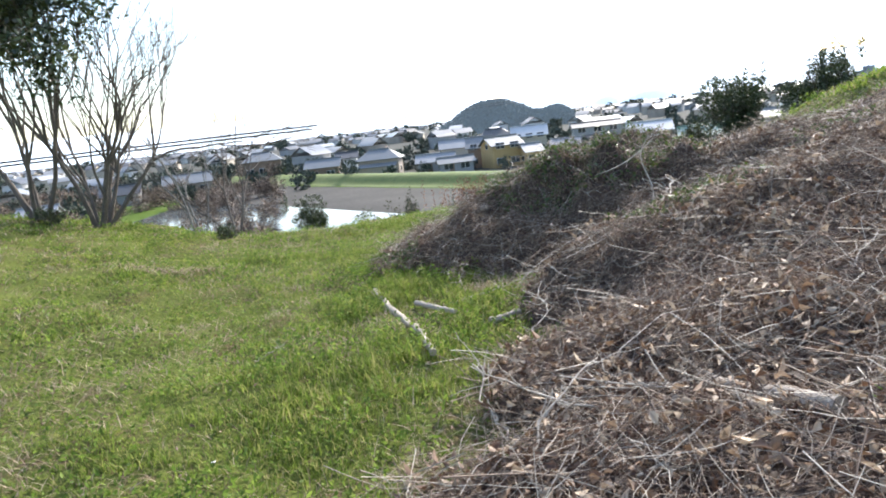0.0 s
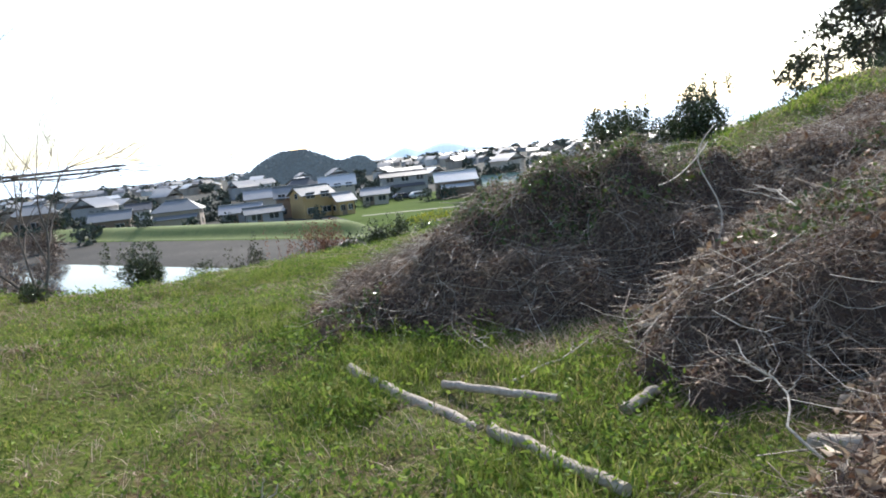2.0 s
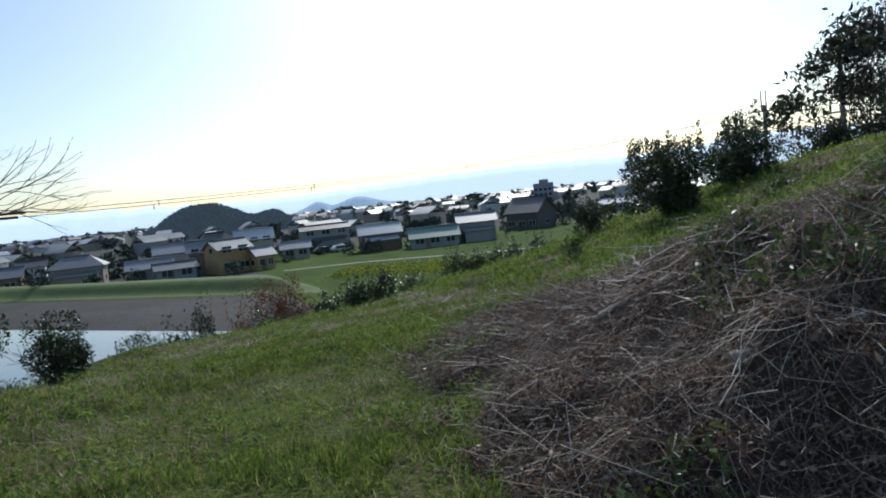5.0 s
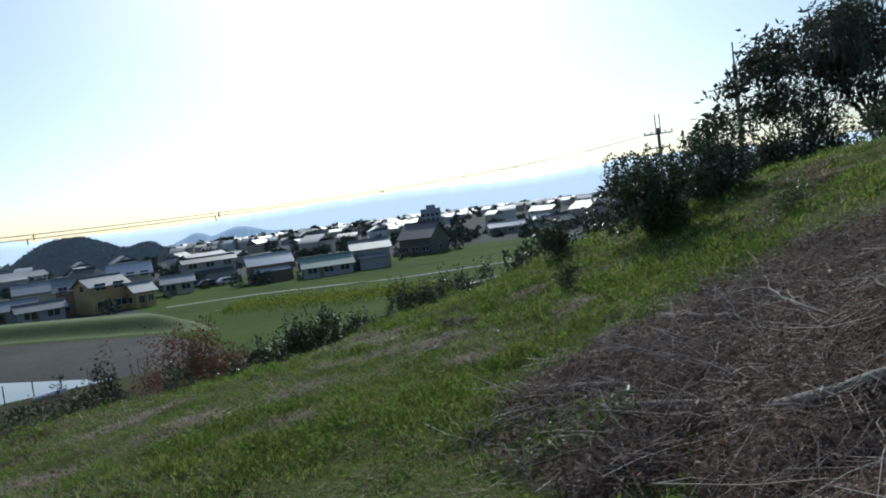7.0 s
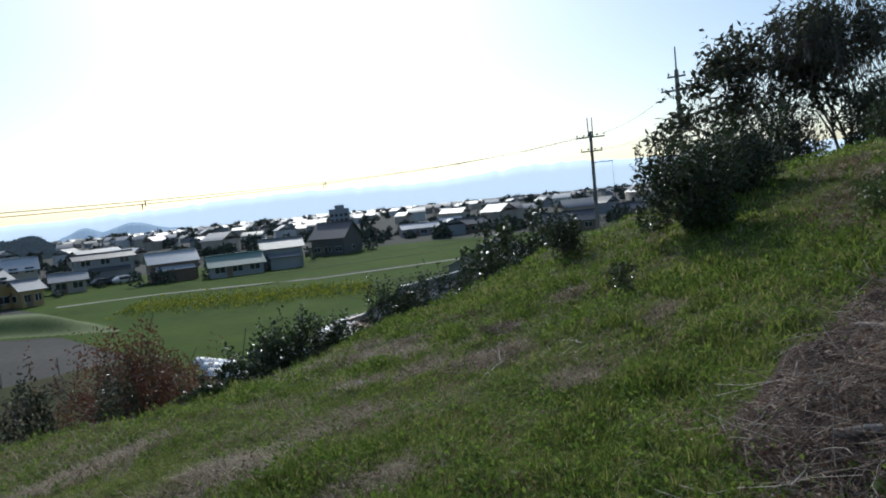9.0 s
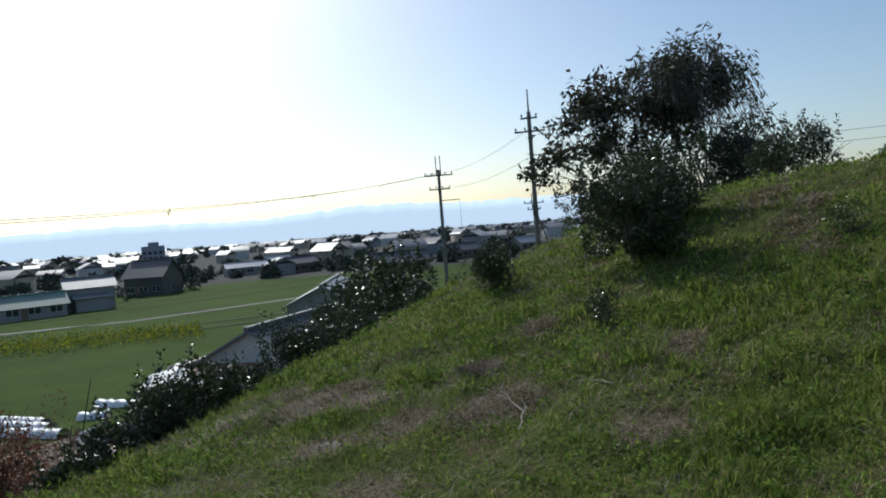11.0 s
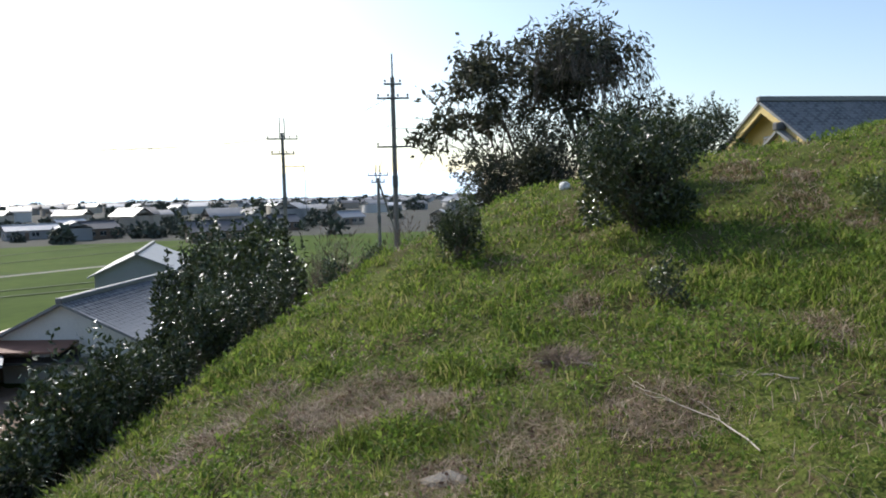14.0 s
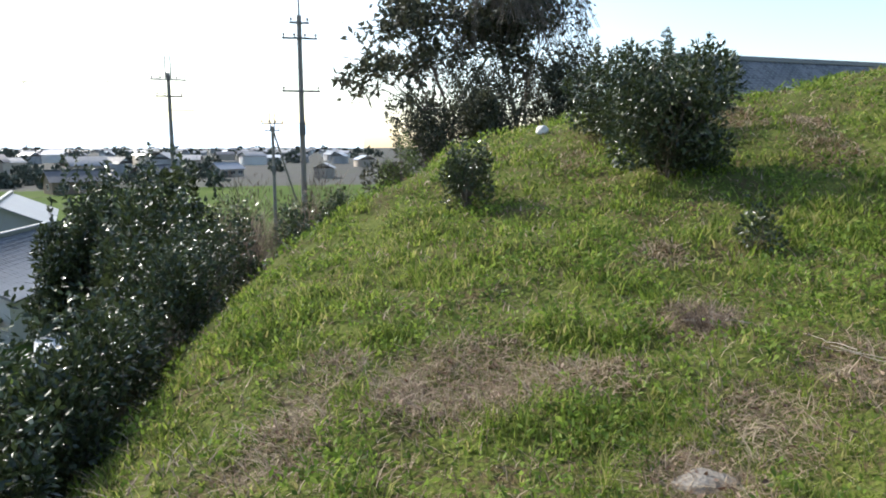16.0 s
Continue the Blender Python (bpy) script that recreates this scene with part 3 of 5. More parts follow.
GLOSS = "glossy dark evergreen shrub on the grassy slope"
shrub("shrub", "broad glossy dark evergreen shrub on the hill's shoulder", 9.6, 14.95, 1.25, 1.15, 1.72, 12500, 0.075, M_GLOSSLEAF, 101, lumps=18, twigs=44, stick=7)
shrub("shrub", "tall dark evergreen shrub behind a broader one", 12.2, 15.1, 1.4, 1.25, 1.65, 9500, 0.08, M_GLOSSLEAF, 102, lumps=17, twigs=40, stick=6)
shrub("shrub", "small upright evergreen shrub in tall grass", 9.6, 17.65, 0.4, 0.4, 0.98, 3200, 0.06, M_GLOSSLEAF, 109, lumps=14, stick=4, low=0.03)
shrub("shrub", "sparse low evergreen shrub in the meadow", 6.87, 14.65, 0.36, 0.3, 0.52, 420, 0.06, M_GLOSSLEAF, 104, lumps=6, twigs=16, stick=5)
shrub("shrub", "round dark green shrub at the bank's brink above the pond", -2.0, 16.2, 0.95, 0.85, 1.2, 5200, 0.06, M_GLOSSLEAF, 105, lumps=9, stick=5)
shrub("shrub", "tiny clipped evergreen shrub in the lawn", -3.17, 12.0, 0.33, 0.33, 0.45, 1100, 0.045, M_GLOSSLEAF, 106, lumps=7)
shrub("shrub", "low spreading shrub at the lawn's edge", -0.6, 19.3, 0.75, 0.4, -0.29 - float(ground(-0.6, 19.3)), 900, 0.05, M_GLOSSLEAF, 107, lumps=7, stick=4)
shrub("shrub", "low dark shrub beside bare trees", -7.6, 13.7, 0.45, 0.4, 0.5, 800, 0.06, M_GLOSSLEAF, 108, lumps=6)
HEDGE = ((2.7, 19.6, 0.65, 0.5, -0.5, 2600), (3.4, 19.9, 0.75, 0.55, -0.2, 3600), (4.2, 20.2, 0.75, 0.6, 0.0, 4200), (5.0, 20.45, 0.7, 0.6, 0.15, 4200), (5.8, 20.6, 0.6, 0.5, -0.15, 3000), (6.7, 20.9, 0.6, 0.5, -0.35, 2600), (7.7, 21.1, 0.75, 0.6, 0.3, 3400), (8.5, 21.3, 0.65, 0.55, 0.22, 2800), (9.5, 21.6, 0.7, 0.6, 0.4, 3000), (10.5, 21.4, 0.65, 0.55, 0.45, 2600), (11.6, 20.9, 0.6, 0.5, 0.45, 2400), (12.7, 20.4, 0.6, 0.5, 0.5, 2200))
for i, (hx_, hy_, rx, ry, top, n) in enumerate(HEDGE):
    shrub("hedge_shrub", "glossy evergreen shrub in a loose hedge along the slope's foot", hx_, hy_, rx, ry, top - float(ground(hx_, hy_)), n, 0.075, M_GLOSSLEAF, 120 + i, group="hedge along the slope", lumps=12, stick=10, low=0.04)
for i, (hx_, hy_, r_, top) in enumerate(((22.9, 33.4, 1.25, -0.95), (24.9, 33.3, 1.6, 0.75), (26.6, 32.0, 1.7, 0.8), (16.97, 26.6, 1.6, 0.5), (19.46, 28.25, 1.6, 0.05), (22.77, 28.56, 1.5, 0.15))):
    g = float(ground(hx_, hy_))
    shrub("tree", "dark evergreen tree in a thicket at the hill's foot", hx_, hy_, r_ * 1.2, r_ * 1.2, top - g, 10000, 0.22, M_GLOSSLEAF, 140 + i, "tree", "thicket below the hill", 22, 40, low=0.25, stick=8)
for i, (hx_, hy_, r_, top) in enumerate(((27.22, 28.46, 1.5, 0.65), (29.6, 26.6, 1.6, 1.25), (31.57, 26.18, 1.6, 1.45), (25.87, 25.56, 1.3, 0.75), (30.53, 30.11, 2.0, 0.35), (35.19, 32.19, 2.2, 0.45))):
    g = float(ground(hx_, hy_))
    ob = thing("bare_bush", "bare purplish-brown twiggy bush in a thicket", "bush", (hx_, hy_, g - 0.03), 0, "bare bushes in the thicket")
    P = branch_lines(240, r_, r_, top - g, 160 + i, 6, 1.0, 0.04)
    R = np.linspace(1, 0.35, 6)[None] * np.full((240, 1), 0.022)
    part("branchwork", mesh_np("branchwork", *tube_arrays(P, R, 3), M_STEM, smooth=True), ob)
    p, d = cloud_points(900, r_, r_, top - g, 10, 170 + i)
    part("twigwork", mesh_np("twigwork", *leaf_arrays(p, d + (0, 0, 0.8), 0.3, 0.03), M_STEM), ob)
ob = shrub("russet_bush", "russet dead-leaved bush below the grass slope", 3.7, 24.6, 1.4, 1.2, 0.56 - float(ground(3.7, 24.6)), 24000, 0.085, M_REDLEAF, 180, "bush", lumps=20, twigs=120)
shrub("russet_bush", "bare brown bush with a few dry leaves", 5.4, 25.6, 1.2, 1.0, -0.29 - float(ground(5.4, 25.6)), 2500, 0.07, M_REDLEAF, 181, "bush", lumps=10, twigs=80)
shrub("sapling", "slender dark green conifer sapling by the brink", 0.75, 21.6, 0.34, 0.34, 0.04 - float(ground(0.75, 21.6)), 900, 0.09, M_CONIFER, 182, "sapling", lumps=7, low=0.0, stick=6)
shrub("sapling", "slender dark green conifer sapling by the brink", 0.05, 21.3, 0.5, 0.35, -0.35 - float(ground(0.05, 21.3)), 900, 0.08, M_CONIFER, 183, "sapling", lumps=7, low=0.0, stick=8)
shrub("russet_bush", "dark russet bush at the foot of the grass slope", 1.9, 23.6, 0.9, 0.8, -0.39 - float(ground(1.9, 23.6)), 7000, 0.07, M_REDLEAF, 187, "bush", lumps=9, twigs=50, stick=8)
shrub("shrub", "dark evergreen bush at the foot of the grass slope", 2.7, 23.2, 0.8, 0.6, -0.35 - float(ground(2.7, 23.2)), 6000, 0.07, M_GLOSSLEAF, 188, lumps=9, stick=8)
shrub("olive_shrub", "olive-green rounded shrub under the large trees", 20.3, 20.6, 1.0, 0.8, 2.05 - float(ground(20.3, 20.6)), 3200, 0.07, M_VINELEAF, 184, lumps=9)
shrub("shrub", "dark evergreen shrub on the hill's crest", 20.5, 13.3, 1.3, 1.3, 4 - float(ground(20.5, 13.3)), 4200, 0.1, M_GLOSSLEAF, 185, lumps=10, stick=8)
shrub("shrub", "dark evergreen shrub on the hill's crest", 17.6, 13.9, 1.0, 1.0, 3.5 - float(ground(17.6, 13.9)), 2600, 0.09, M_GLOSSLEAF, 186, lumps=9)


shrub("shrub", "sparse weedy shrub high on the grassy slope", 9.2, 12.0, 0.55, 0.45, 0.5, 800, 0.06, M_VINELEAF, 111, lumps=8, twigs=18, stick=6, low=0.02)
cx_, cy_ = 5.15, 15.5
ob = thing("twig_clump", "low clump of dead grey-brown twigs in the meadow", "brush", (cx_, cy_, float(ground(cx_, cy_)) - 0.02))
P = branch_lines(260, 0.42, 0.3, 0.26, 190, 6, 1.0, 0.1)
tagged(part("twigwork", mesh_np("twigwork", *tube_arrays(P, np.linspace(0.0035, 0.0015, 6)[None] * np.ones((260, 1)), 3), M_STEM, smooth=True), ob), kind="stuff")


def limb_tree(name, label, x, y, h, mat_bark, seed, trunks=1, lean=(0, 0), levels=4, splay=0.45, thick=0.05, up=0.2, z=None):
    """A forked tree of tapered limbs; returns the thing, and the ends of its twigs."""
    r = np.random.default_rng(seed)
    z0 = float(ground(x, y)) if z is None else z
    ob = thing(name, label, "tree", (x, y, z0 - 0.05))
    by_level, tips = {}, []

    def grow(p, d, length, rad, level):
        k = 5
        pts = [p]
        for i in range(k - 1):
            d = d + r.normal(0, 0.10, 3) + (0, 0, up * 0.08)
            d = d / np.linalg.norm(d)
            pts.append(pts[-1] + d * length / (k - 1))
        by_level.setdefault(min(level, 3), []).append((np.array(pts), np.linspace(rad, rad * 0.55, k)))
        if level >= levels:
            tips.append((pts[-1], d))
            tips.append((pts[2], d))
            return
        for i in range(r.integers(2, 4) if level else r.integers(3, 5)):
            q = r.normal(0, 1, 3)
            nd = d + splay * q / np.linalg.norm(q) * r.uniform(0.6, 1.3) + (0, 0, up * 0.3)
            at = pts[-1] if i < 2 else pts[r.integers(2, 5)]
            grow(at, nd / np.linalg.norm(nd), length * r.uniform(0.6, 0.82), rad * 0.6, level + 1)

    for i in range(trunks):
        a = 2 * math.pi * i / trunks + r.uniform(-0.4, 0.4)
        tilt = 0.0 if trunks == 1 else r.uniform(0.15, 0.5)
        d = np.array([lean[0] + tilt * math.cos(a), lean[1] + tilt * math.sin(a), 1.0])
        off = np.array([0.12 * math.cos(a), 0.12 * math.sin(a), 0]) * (trunks > 1)
        grow(off, d / np.linalg.norm(d), h * r.uniform(0.3, 0.42), thick * h / 4 * r.uniform(0.8, 1.2), 0)
    for lev, lines in by_level.items():
        nm = ("trunk", "limb_frame", "bough_frame", "twigwork")[lev]
        if lev < 2:
            for a, b in lines:
                one = "trunk" if lev == 0 else "limb"
                part(one, mesh_np(one, *tube_arrays(a[None], b[None], 7), mat_bark, smooth=True), ob)
            continue
        P, R = np.array([a for a, _ in lines]), np.array([b for _, b in lines])
        tagged(part(nm, mesh_np(nm, *tube_arrays(P, R, 3), mat_bark, smooth=True), ob), kind="stuff")
    return ob, np.array([t for t, _ in tips]), np.array([d for _, d in tips])


def foliage(ob, tips, dirs, per, spread, size, ratio, mat, seed, hang=0.0, name="crown"):
    r = np.random.default_rng(seed)
    k = np.repeat(np.arange(len(tips)), per)
    p = tips[k] + r.normal(0, 1, (len(k), 3)) * np.array([spread, spread, spread * 0.75])
    way = dirs[k] * 0.5 + r.normal(size=(len(k), 3)) * 0.8 - np.array([0, 0, hang])
    v, f = leaf_arrays(p, way, r.uniform(0.6, 1.4, len(k)) * size, r.uniform(0.6, 1.4, len(k)) * size * ratio, 0.15)
    part(name, mesh_np(name, v, f, mat), ob)


# bare and evergreen trees over the lawn's brink
limb_tree("bare_tree", "bare grey many-stemmed tree at the lawn's brink", -6.9, 14.5, 5.8, M_BARK, 201, 8, (0.32, 0.0), 5, 0.42, 0.045)
limb_tree("bare_tree", "slim bare grey tree at the lawn's brink", -3.8, 15.1, 3.7, M_BARK, 202, 3, (0.0, 0.0), 5, 0.48, 0.036, 0.3)
limb_tree("bare_tree", "slim bare grey tree at the lawn's brink", -4.6, 14.7, 4.0, M_GREYBARK, 203, 3, (0.15, 0.0), 5, 0.5, 0.03, 0.3)
ob, tips, dirs = limb_tree("evergreen_tree", "tall many-stemmed evergreen tree with hanging leafy boughs", -8.2, 14.2, 6.8, M_BARK, 204, 4, (0.02, 0), 4, 0.42, 0.045, 0.5)
hi = tips[:, 2] > 2.0
foliage(ob, tips[hi], dirs[hi], 46, 0.32, 0.17, 0.42, M_GLOSSLEAF, 205, 0.4)
# large dark trees on the crest
ob, tips, dirs = limb_tree("conifer_tree", "large dark conifer with ragged drooping tufts on the crest", 25.8, 20.0, 6.0, M_BARK, 206, 3, (0, 0), 5, 0.66, 0.05, 0.2, 0.6)
foliage(ob, tips, dirs, 5, 0.2, 0.3, 0.4, M_CONIFER, 207, 0.5)
ob, tips, dirs = limb_tree("conifer_tree", "large dark tree with weeping outer twigs on the crest", 25.6, 17.2, 5.6, M_BARK, 208, 3, (0, 0), 5, 0.62, 0.045, 0.2, 1.2)
foliage(ob, tips, dirs, 4, 0.22, 0.27, 0.3, M_CONIFER, 209, 0.7)
m = len(tips)
wp = tips[:, None] + np.linspace(0, 1, 5)[None, :, None] * np.stack([dirs[:, 0] * 0.5, dirs[:, 1] * 0.5, np.full(m, -0.9)], 1)[:, None]
part("weeping_twigwork", mesh_np("weeping_twigwork", *tube_arrays(wp, np.full((m, 5), 0.011)), M_BARK), ob)
for i, (tx, ty, rr, hh) in enumerate(((21.6, 19.8, 1.6, 2.0), (22.6, 17.8, 1.7, 2.4), (23.4, 15.4, 1.6, 2.2), (21.6, 21.0, 1.1, 1.3), (20.0, 18.2, 1.1, 1.1), (24.5, 19.0, 2.0, 3.6), (25.4, 20.5, 1.4, 2.8), (25.0, 16.0, 1.8, 3.4))):
    shrub("understorey_shrub", "dark evergreen undergrowth below the large trees", tx, ty, rr, rr, hh + 0.75, 3600, 0.13, M_CONIFER, 210 + i, group="undergrowth below the trees", lumps=11, low=0.02)

# ---- logs, stumps, branches, stones ----
def log(name, label, a, b, r0, seed, category="log", r1=None, group=""):
    a, b = Vector(a), Vector(b)
    L = (b - a).length
    ob = thing(name, label, category, a, 0, group)
    ob.matrix_basis = Matrix.Translation(a) @ (b - a).to_track_quat("Z", "Y").to_matrix().to_4x4()
    r, K, S = np.random.default_rng(seed), 14, 12
    r1 = r1 or r0 * 0.8
    ang, s = np.arange(S) * 2 * math.pi / S, np.linspace(0, L, K)
    bow = np.cumsum(r.normal(0, 0.006, (K, 2)), 0)
    rad = np.linspace(r0, r1, K)[:, None] * (1 + r.normal(0, 0.035, (K, S)))
    v = np.stack([bow[:, :1] + rad * np.cos(ang), bow[:, 1:] + rad * np.sin(ang), np.repeat(s[:, None], S, 1)], -1).reshape(-1, 3)
    i, j = np.arange(K - 1)[:, None] * S, np.arange(S)[None]
    f = np.stack([i + j, i + (j + 1) % S, i + S + (j + 1) % S, i + S + j], -1).reshape(-1, 4)
    part("bark", mesh_np("bark", v, f, M_LOG, smooth=True), ob)
    for nm, k, zz in (("cut_end", 0, -0.002), ("cut_end", K - 1, 0.002)):
        bm = bmesh.new()
        ring = [bm.verts.new((v[k * S + q][0] * 0.99, v[k * S + q][1] * 0.99, v[k * S][2] + zz)) for q in range(S)]
        bm.faces.new(ring if k else ring[::-1])
        part(nm, bm_mesh(nm, bm, M_CUT), ob, "pale sawn wood")
    return ob


def gz(x, y, up):
    return (x, y, float(ground(x, y)) + up)


def hz_(x, y, up):
    """A point on the litter of the heaps."""
    return (x, y, float(ground(x, y) + heap(x, y)) + up)


LOGLABEL = "pale weathered cut log lying in rough grass"
log("log", LOGLABEL, gz(0.44, 4.68, 0.035), gz(0.87, 3.14, 0.05), 0.042, 301, group="cut logs")
log("log", LOGLABEL, gz(0.9, 3.05, 0.035), gz(1.06, 1.95, 0.04), 0.036, 302, group="cut logs")
log("log", "thin grey cut log beside a heap of brambles", gz(0.92, 3.9, 0.04), gz(1.33, 3.0, 0.05), 0.028, 303, group="cut logs")
log("log", "thick pale cut log with sawn end in brambles", hz_(1.97, 1.9, 0.03), hz_(2.14, 1.1, 0.04), 0.042, 304, group="cut logs")
log("log", "short dark cut log among brambles", gz(1.58, 2.76, 0.03), gz(1.87, 2.88, 0.06), 0.035, 305, group="cut logs")
log("log", "thick pale log half sunk in brush litter", hz_(2.46, 0.22, 0.05), hz_(2.68, -0.6, 0.06), 0.055, 306, group="cut logs")
log("log", "pale short log end sticking out of the bramble heap", hz_(1.45, 6.15, 0.05), hz_(1.93, 5.8, 0.07), 0.045, 307, group="cut logs")
log("log", "long pale log lying in brush litter", gz(2.25, 9.85, 0.14), gz(2.68, 8.55, 0.16), 0.042, 308, group="cut logs")
log("log", "grey log half buried in brush litter", hz_(2.2, 8.5, 0.04), hz_(2.45, 7.5, 0.05), 0.036, 309, group="cut logs")
log("log", "short pale log in brush litter", hz_(2.55, 10.55, 0.04), hz_(2.75, 10.0, 0.05), 0.028, 310, group="cut logs")
log("log", "thin pale pole lying at the meadow's edge", hz_(4.52, 11.0, 0.05), hz_(4.24, 10.04, 0.07), 0.022, 311, group="cut logs")
log("stump", "weathered grey broken stump standing in brambles", (2.34, 3.72, 0.38), (2.31, 3.66, 0.6), 0.06, 312, "stump", 0.045)


def branch(x, y, length, way, rise, seed, rad=0.011, up=0.03):
    r = np.random.default_rng(seed)
    ob = thing("fallen_branch", "bleached forked dead branch lying on the ground", "branch", gz(x, y, up), way, "dead branches")
    lines, K = [], 9
    main = np.stack([np.linspace(0, length, K), np.cumsum(r.normal(0, 0.035, K)), rise * np.linspace(0, 1, K) + np.cumsum(r.normal(0, 0.012, K))], 1)
    lines.append((main, np.linspace(rad, rad * 0.35, K)))
    for i in range(5):
        k = r.integers(2, K - 1)
        e = r.uniform(0.15, 0.45) * length
        w = main[k + 1 if k + 1 < K else k] - main[k - 1]
        w = w / np.linalg.norm(w) + r.normal(0, 0.55, 3) * (1, 1, 0.45)
        lines.append((main[k] + np.linspace(0, e, K)[:, None] * w / np.linalg.norm(w) + np.cumsum(r.normal(0, 0.007, (K, 3)), 0), np.linspace(rad * 0.55, rad * 0.2, K)))
    part("limb", mesh_np("limb", *tube_arrays(np.array([lines[0][0]]), np.array([lines[0][1]]), 6), M_PALESTEM, smooth=True), ob)
    for a, b in lines[1:]:
        part("side_branch", mesh_np("side_branch", *tube_arrays(a[None], b[None], 4), M_PALESTEM, smooth=True), ob)


BRANCHES = ((1.21, -0.82, 1.0, 35, 0.1), (1.44, -0.35, 0.9, 60, 0.22), (1.83, -0.59, 1.1, 12, 0.12), (2.05, 0.06, 0.9, 150, 0.2), (2.39, 0.65, 1.0, 20, 0.15), (1.38, 0.42, 0.7, 100, 0.2), (2.84, -0.17, 1.2, 170, 0.1), (3.29, 0.42, 1.0, 40, 0.25), (1.83, 1.71, 0.7, 80, 0.35), (1.27, 3.6, 0.8, 15, 0.1), (3.4, 8.5, 1.1, 75, 0.2), (3.0, 9.2, 0.8, 120, 0.25), (2.6, 8.4, 1.0, 20, 0.08), (3.9, 9.5, 0.8, 60, 0.3), (3.6, 7.9, 1.2, 160, 0.1), (-0.52, 2.66, 0.3, 60, 0.08), (3.42, 14.12, 1.3, 40, 0.03), (4.55, 13.76, 0.7, 70, 0.04), (5.07, 15.21, 0.5, 100, 0.05), (3.4, 3.13, 1.0, 70, 0.3), (1.49, 4.9, 0.7, 250, 0.05), (1.83, 4.55, 0.8, 110, -0.1))
for i, (bx, by, ln, w, rs) in enumerate(BRANCHES):
    branch(bx, by, ln, w, rs, 330 + i, 0.006 if by > 12 else 0.0075, 0.04 + float(heap(bx, by)) * 0.9)
hx0, hy0 = 3.6, 5.2
ob = thing("vine_stem", "tall bare vine stem arching out of the brambles", "vine", (hx0 - 0.2, hy0 - 0.9, float(ground(hx0, hy0)) + 0.25))
s = np.linspace(0, 1, 12)
vine = np.stack([0.05 + 0.45 * s + 0.12 * np.sin(s * 7), 0.5 * s, 1.35 * s - 0.25 * s**3], 1)[None]
part("limb", mesh_np("limb", *tube_arrays(vine, np.linspace(0.009, 0.003, 12)[None], 6), M_PALESTEM, smooth=True), ob)
vine2 = np.stack([0.4 - 0.75 * s, 0.4 - 0.3 * s, 0.95 - 0.55 * s + 0.25 * s**2], 1)[None]
part("side_branch", mesh_np("side_branch", *tube_arrays(vine2, np.linspace(0.006, 0.003, 12)[None], 5), M_PALESTEM, smooth=True), ob)


def stone(label, x, y, sx, sy, sz, seed, mat, sink=0.4):
    bm = bmesh.new()
    bmesh.ops.create_icosphere(bm, subdivisions=3, radius=1)
    for v in bm.verts:
        k = 1 + 0.35 * noise.noise(v.co * 1.3 + Vector((seed, 0, 0))) + 0.12 * noise.noise(v.co * 4 + Vector((0, seed, 0)))
        v.co = Vector((v.co.x * sx * k, v.co.y * sy * k, v.co.z * sz * k))
    ob = tagged(new("stone", bm_mesh("stone", bm, mat, True)), label, "stone")
    ob.matrix_basis = pose(x, y, float(ground(x, y)) + sz * (1 - sink) - 0.02, 0, 0, seed * 40)


stone("rough grey stone half sunk in dry grass", 3.12, 15.95, 0.15, 0.12, 0.045, 3, M_STONE, 0.75)
stone("small pale stone on the hill's shoulder", 13.95, 16.58, 0.17, 0.12, 0.10, 5, M_WHITESTONE)
stone("small white stone in short grass", -0.4, 0.9, 0.022, 0.018, 0.014, 6, M_WHITESTONE)

# ---- poles and wires ----
def cyl(bm, a, b, r0, r1, n=10):
    v, f = tube_arrays(np.array([[a, b]], float), np.array([[r0, r1]], float), n)
    vs = [bm.verts.new(p) for p in v]
    for q in f:
        bm.faces.new([vs[i] for i in q])
    bm.faces.new(vs[:n][::-1])
    bm.faces.new(vs[n:])


def tube_mesh(name, a, b, r0, r1, mat, n=10):
    bm = bmesh.new()
    cyl(bm, a, b, r0, r1, n)
    return bm_mesh(name, bm, mat, False)


